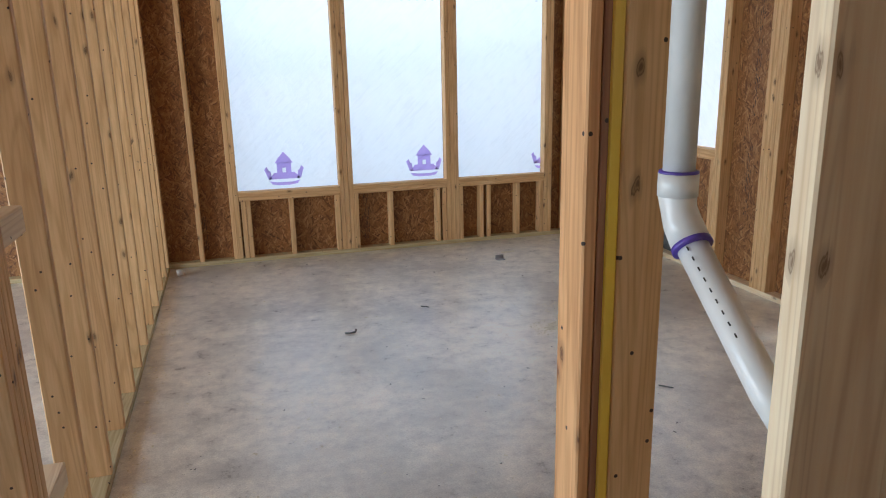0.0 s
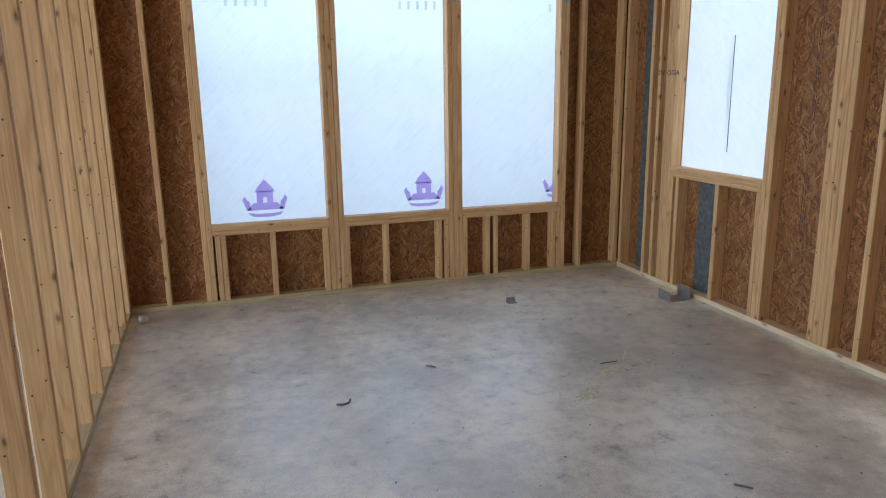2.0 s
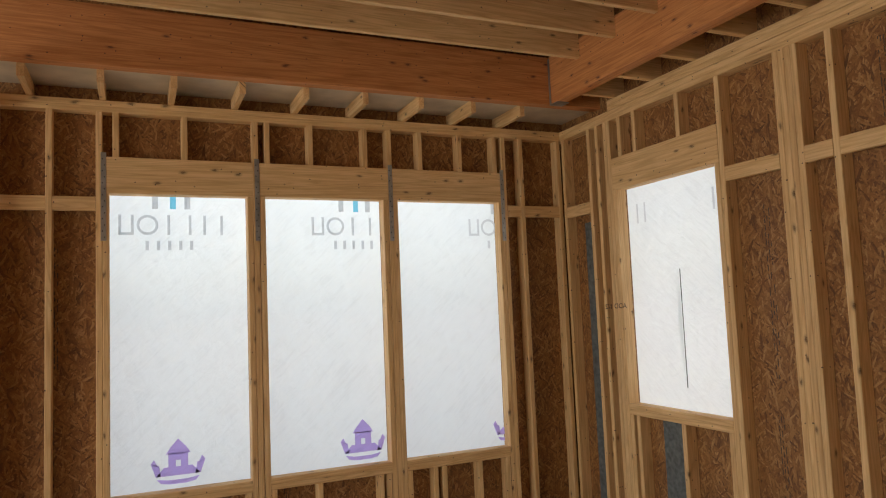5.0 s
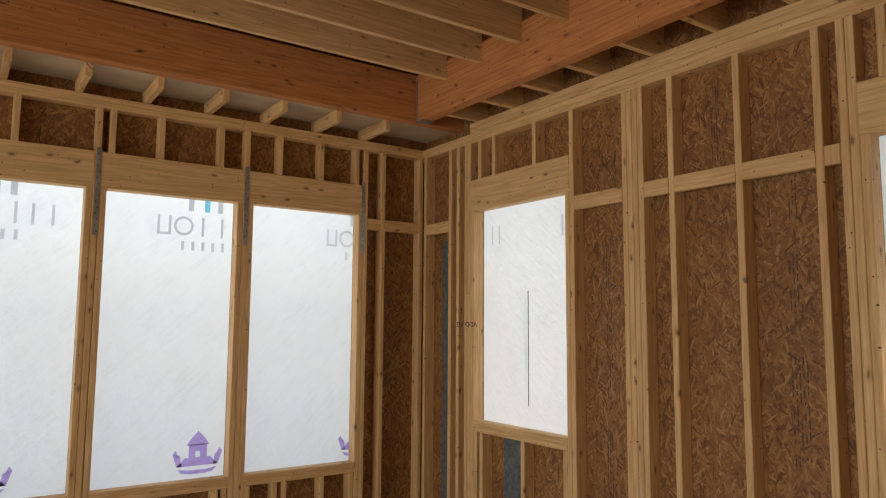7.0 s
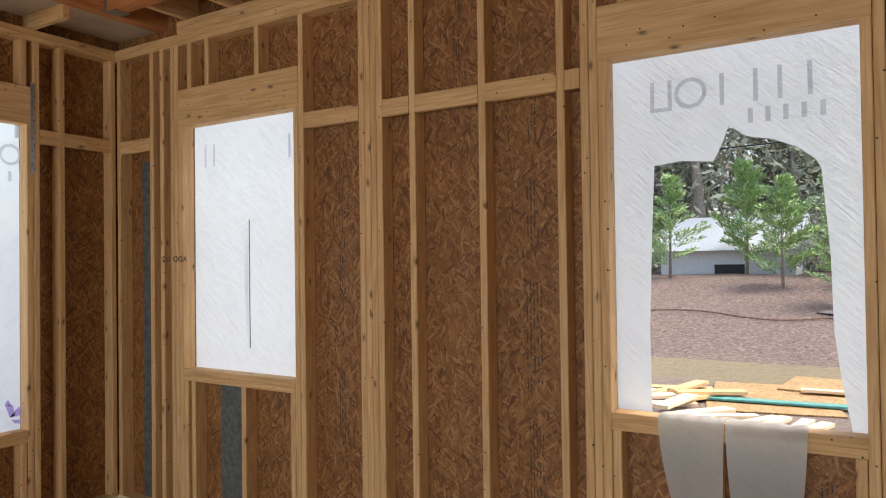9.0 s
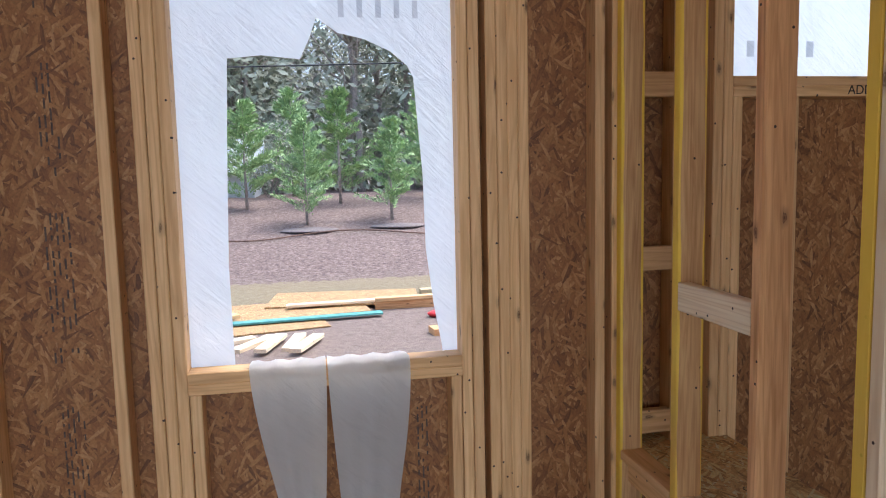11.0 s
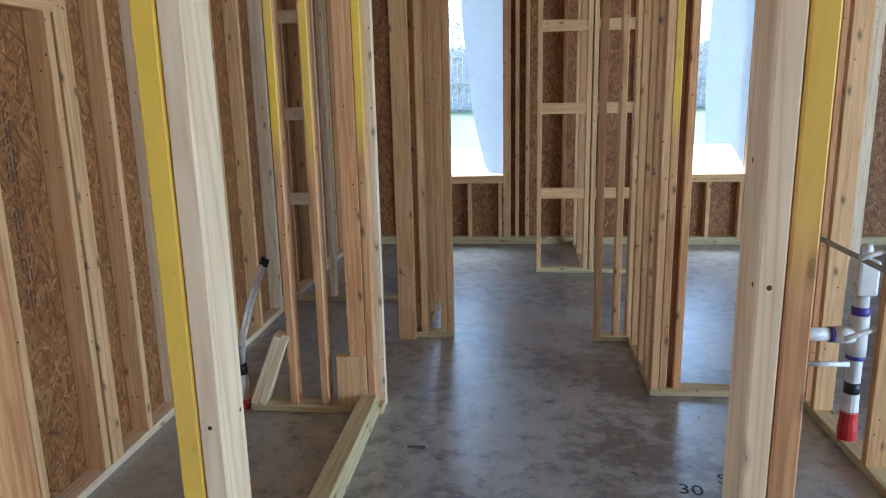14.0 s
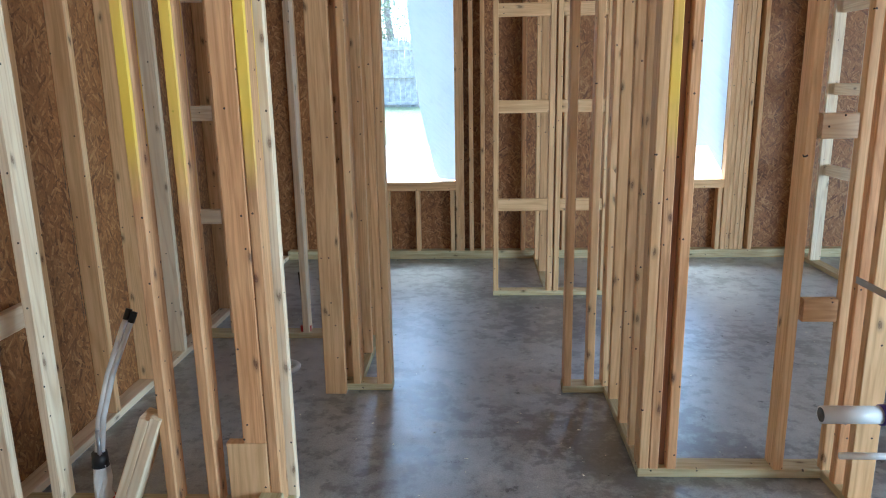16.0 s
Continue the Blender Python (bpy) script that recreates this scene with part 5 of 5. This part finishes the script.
for src, x, y, sc, rz in ((c0, 23.6, 1.1, 1.3, 2.0), (c1, 23.9, -1.7, 1.3, 4.0), (c1, 22.8, 3.9, 1.15, 1.0), (c0, 21.0, -3.0, 0.95, 3.0), (c0, 24.5, 7.5, 1.25, 5.0), (c1, 21.5, 9.6, 1.0, 0.6), (c0, 23.5, 12.5, 1.2, 1.6), (c1, 22.5, -6.2, 1.2, 2.2), (c0, 26.6, 2.6, 1.35, 0.4), (c0, 26.8, -2.4, 1.4, 5.2), (c1, 26.4, 5.4, 1.4, 3.6)):
    copy_thing(src, Matrix.Translation((x, y, ground_z(x, y))) @ Matrix.Rotation(rz, 4, "Z") @ Matrix.Scale(sc, 4))


def woodland_tree(h, seed, leafy):
    """A tall bare tree with forking limbs and twigs, some with grey-green leaves."""
    r = random.Random(seed)
    t = new("tree")
    tips = []
    lean = Vector((r.uniform(-0.06, 0.06), r.uniform(-0.06, 0.06), 1))
    pts = [Vector((0, 0, -0.2)) + lean * (h * i / 8) + Vector((r.gauss(0, 0.06), r.gauss(0, 0.06), 0)) for i in range(9)]
    part("trunk", tube_bm(pts, [0.17 * (1 - i / 9.5) + 0.01 for i in range(9)], 8), BARK, t, "", True)
    for k in range(15):
        i = r.randint(2, 8)
        a = r.uniform(0, 2 * math.pi)
        d = Vector((math.cos(a), math.sin(a), r.uniform(0.2, 0.9))).normalized()
        l = h * r.uniform(0.12, 0.27)
        mid = pts[i] + d * l * 0.5 + Vector((0, 0, 0.1 * l))
        end = pts[i] + d * l + Vector((0, 0, 0.3 * l))
        part("limb", tube_bm([pts[i], mid, end], [0.06, 0.035, 0.012], 6), BARK, t, "", True)
        tips += [mid, end, end + d * l * 0.25, mid + Vector((0, 0, l * 0.3))]
    vs, fs = [], []
    for p in tips:
        for m in range(46):
            d = Vector((r.uniform(-1, 1), r.uniform(-1, 1), r.uniform(-0.5, 1))).normalized()
            q = p + d * r.uniform(0, 0.8)
            if leafy:
                spray(vs, fs, q, d, r.uniform(0.10, 0.22), r.uniform(0.03, 0.06), d.orthogonal().normalized())
            else:
                spray(vs, fs, q, d, r.uniform(0.3, 0.8), 0.008, d.orthogonal().normalized())
    mesh_of("crown", vs, fs, OLIVE if leafy else TWIG, t)
    return tagged(t, "tall evergreen woodland tree with grey-green leaves" if leafy else "tall bare woodland tree with fine twigs", "tree", "woodland behind the bank")


kinds = [woodland_tree(9, 21, False), woodland_tree(8, 22, True), woodland_tree(10, 23, False), woodland_tree(7, 24, True)]
r = random.Random(12)
for i in range(64):
    src = kinds[i % 4]
    x, y = r.uniform(31, 46), -16 + 44 * ((i * 0.618) % 1.0)
    m = Matrix.Translation((x, y, ground_z(x, y) - 0.1)) @ Matrix.Rotation(r.uniform(0, 6.28), 4, "Z") @ Matrix.Scale(r.uniform(0.8, 1.3), 4)
    if i < 4:
        src.matrix_world = m
    else:
        copy_thing(src, m)


def shrub(x, y, z, w, h, mat, label, seed, n=2600):
    r = random.Random(seed)
    t = new("shrub")
    t.location = (x, y, z)
    for k in range(5):
        a = r.uniform(0, 6.28)
        part("stem", tube_bm([(0, 0, -0.1), (w * 0.3 * math.cos(a), w * 0.3 * math.sin(a), h * 0.6)], [0.03, 0.01], 6), BARK, t)
    vs, fs = [], []
    for i in range(n):
        d = Vector((r.gauss(0, 1), r.gauss(0, 1), r.gauss(0, 1))).normalized()
        k = r.uniform(0.6, 1.0) * (0.85 + 0.3 * noise.noise(d * 2.5 + Vector((seed, 0, 0))))
        p = Vector((d.x * w * 0.5 * k, d.y * w * 0.5 * k, h * 0.52 + d.z * h * 0.5 * k))
        dd = (d + Vector((r.uniform(-1, 1), r.uniform(-1, 1), r.uniform(-1, 1)))).normalized()
        spray(vs, fs, p, dd, r.uniform(0.06, 0.13), r.uniform(0.02, 0.04), dd.orthogonal().normalized())
    mesh_of("crown", vs, fs, mat, t)
    return tagged(t, label, "shrub")


shrub(17.0, 7.3, ground_z(17.0, 7.3), 2.4, 2.3, SHRUB, "rounded dark green shrub on the bank", 31)
shrub(25.5, -3.6, ground_z(25.5, -3.6), 2.4, 2.6, RUST, "russet leaved shrub behind the cedars", 32)
shrub(26.0, 3.4, ground_z(26.0, 3.4), 3.0, 2.8, OLIVE, "grey-green shrub behind the cedars", 33)
brush = ([], [])
r = random.Random(77)
for i in range(62000):
    p = Vector((r.uniform(30, 49), r.uniform(-22, 34), r.uniform(0.9, 10.5)))
    d = Vector((r.uniform(-1, 1), r.uniform(-1, 1), r.uniform(-0.4, 1))).normalized()
    spray(brush[0], brush[1], p, d, r.uniform(0.2, 0.7), r.uniform(0.04, 0.15), d.orthogonal().normalized())
bo = mesh_of("far_woods", brush[0], brush[1], OLIVE, None)
tagged(bo, "dense undergrowth of the far woods", "woods", kind="stuff")

# soil rings, irrigation hose, overhead cable
for x, y in ((19.4, 2.1), (19.6, -0.2), (20.2, -3.0)):
    bm = bmesh.new()
    bmesh.ops.create_uvsphere(bm, u_segments=16, v_segments=8, radius=1)
    for v in bm.verts:
        k = 1 + 0.2 * noise.noise(v.co * 2 + Vector((x, y, 0)))
        v.co = Vector((x + v.co.x * 0.55 * k, y + v.co.y * 0.75 * k, ground_z(x, y) + v.co.z * 0.06 * k))
    tagged(obj("soil_mound", bm, plain("grey_soil", (0.20, 0.165, 0.15), 0.95, 0.0, 0.5, 25), smooth=True), "grey planting soil mound under a cedar", "soil mound", "planting mounds")
tagged(obj("irrigation_hose", tube_bm([(18.6 + 0.4 * math.sin(y * 1.3), y, ground_z(18.6 + 0.4 * math.sin(y * 1.3), y) + 0.05) for y in line(-6, 9, 40)], 0.02, 6), MULCH, smooth=True), "brown irrigation hose lying on the mulch", "hose")
tagged(obj("overhead_cable", tube_bm([(24, y, 5.15 + 0.0006 * (y - 2) ** 2 - 0.03 * y) for y in line(-14, 22, 24)], 0.022, 6), DARK, smooth=True), "black overhead cable in front of the woods", "cable")

# ---- lumber heap in the yard ----
TEAL = plain("teal_board_edge", (0.10, 0.34, 0.31), 0.6)


def yard_board(name, x, y, z, l, w, h, turn, mat, label, cat, tilt=0.0):
    o = lumber(name, -w / 2, w / 2, -l / 2, l / 2, -h / 2, h / 2, mat, None)
    o.matrix_world = Matrix.Translation((x, y, z + h / 2)) @ Matrix.Rotation(radians(turn), 4, "Z") @ Matrix.Rotation(radians(tilt), 4, "X") @ PERM[1].to_4x4()
    return tagged(o, label, cat, "boards in the yard")


gz = -0.3
board_osb = obj("board_sheet", box_bm(-0.61, 0.61, -1.1, 1.1, 0, 0.02), OSB_YARD)
board_osb.matrix_world = Matrix.Translation((11.10, 2.45, gz + 0.03)) @ Matrix.Rotation(radians(8), 4, "Z")
tagged(board_osb, "loose strand board sheet lying in the yard", "board", "boards in the yard")
copy_thing(board_osb, Matrix.Translation((11.70, 1.6, gz + 0.055)) @ Matrix.Rotation(radians(-6), 4, "Z"))
copy_thing(board_osb, Matrix.Translation((10.20, 2.7, gz + 0.006)) @ Matrix.Rotation(radians(12), 4, "Z") @ Matrix.Scale(0.7, 4))
yard_board("teal_sheet", 10.35, 2.35, gz + 0.035, 2.4, 0.16, 0.03, 6, TEAL, "teal edged sheathing strip on the board heap", "board")
yard_board("plank", 11.20, 0.75, gz + 0.08, 3.4, 0.14, 0.04, 4, PALE, "long pale plank on the board heap", "plank")
yard_board("plank", 11.00, 0.1, gz + 0.0, 2.2, 0.14, 0.12, 0, FIR, "stacked fir plank in the yard", "plank")
yard_board("plank", 11.00, 0.1, gz + 0.125, 2.2, 0.14, 0.05, 3, PINE, "stacked pine plank in the yard", "plank")
yard_board("plank", 9.30, -0.05, gz, 1.5, 0.24, 0.08, 8, FIR, "orange plank lying near the heap", "plank")
yard_board("plank", 12.00, -0.3, gz, 1.4, 0.2, 0.1, 2, TREATED, "treated plank in the yard", "plank")
for k, (x, y, tn) in enumerate(((9.2, 2.75, 60), (9.0, 2.55, 75), (9.15, 2.3, 80), (8.9, 2.15, 70), (9.3, 3.1, 30))):
    yard_board("offcut", x, y, gz + 0.04 * (k % 2), 0.75, 0.14, 0.045, tn, PALE, "short pale lumber offcut in the yard", "offcut")
for k, (x, y, tn) in enumerate(((10.4, 4.2, 70), (10.0, 4.0, 40), (10.6, 3.8, 78), (9.7, 3.95, 25), (10.1, 3.6, 62), (9.5, 3.7, 80), (10.9, 4.0, 15), (9.9, 4.3, 85), (10.3, 3.45, 30), (9.4, 3.4, 50))):
    yard_board("offcut", x, y, gz + 0.045 * (k % 3), 0.9, 0.19, 0.045, tn, PALE if k % 2 else PINE, "short lumber offcut in the yard heap", "offcut")
bag = bmesh.new()
bmesh.ops.create_uvsphere(bag, u_segments=12, v_segments=8, radius=1)
for v in bag.verts:
    k = 1 + 0.35 * noise.noise(v.co * 3)
    v.co = Vector((10.2 + v.co.x * 0.10 * k, 0.45 + v.co.y * 0.13 * k, gz + 0.045 + v.co.z * 0.045 * k))
tagged(obj("red_bag", bag, REDP, smooth=True), "crumpled red plastic bag beside the planks", "bag")

# ---- fence, lawn edge and shrubs to the south ----
FENCEW = plain("weathered_fence", (0.52, 0.49, 0.46), 0.85, 0.0, 0.35, 9)
fence = tagged(new("fence"), "weathered grey wooden privacy fence", "fence")
for i in range(90):
    x = -6 + i * 0.145
    o = lumber("picket", x, x + 0.135, -18.02, -18.0, 0.75, 2.62 + 0.02 * ((i * 7) % 5), FENCEW, fence, "", 0.0)
for z in (1.0, 1.7, 2.4):
    lumber("rail", -6.1, 7.2, -17.99, -17.95, z, z + 0.09, FENCEW, fence)
for x, y, w, h, s_ in ((3.6, -20.0, 3.2, 4.2, 51), (5.4, -21.0, 3.0, 5.0, 52), (0.2, -16.6, 1.5, 2.2, 53), (-0.6, -16.5, 1.6, 2.4, 54), (1.6, -21, 3, 4.4, 55)):
    shrub(x, y, ground_z(0, y), w, h, OLIVE if s_ != 53 else CEDAR, "leafy shrub by the fence", s_, 1500)
for x, sc in ((4.6, 0.8), (3.0, 0.9), (6.5, 0.8), (1.0, 0.9), (-1.5, 0.8)):
    copy_thing(kinds[0], Matrix.Translation((x, -24.0, 0.9)) @ Matrix.Rotation(x, 4, "Z") @ Matrix.Scale(sc, 4))

# ---- far house beyond the bank ----
SIDING = plain("white_siding", (0.72, 0.73, 0.74), 0.7, 0.0, 0.08)
ROOF = plain("pale_metal_roof", (0.52, 0.56, 0.60), 0.4, 0.2, 0.1)
far_house = tagged(new("house"), "small white house with a pale metal roof among the trees", "house")
part("wall", box_bm(33.5, 37.5, 12.0, 16.5, 0.6, 3.4), SIDING, far_house)
bm = bmesh.new()
rv = [bm.verts.new(q) for q in ((33.2, 11.7, 3.4), (33.2, 16.8, 3.4), (35.5, 16.8, 4.7), (35.5, 11.7, 4.7), (37.8, 11.7, 3.4), (37.8, 16.8, 3.4))]
for f in ((0, 1, 2, 3), (3, 2, 5, 4), (0, 3, 4), (1, 5, 2)):
    bm.faces.new([rv[k] for k in f])
part("roof", bm, ROOF, far_house)
win = part("window", box_bm(33.44, 33.5, 13.6, 14.6, 1.7, 2.9), DARK, far_house)
part("frame", box_bm(33.42, 33.45, 13.5, 14.7, 1.62, 1.7), SIDING, win)
far_house.location = (-6.3, -8.0, -1.6)
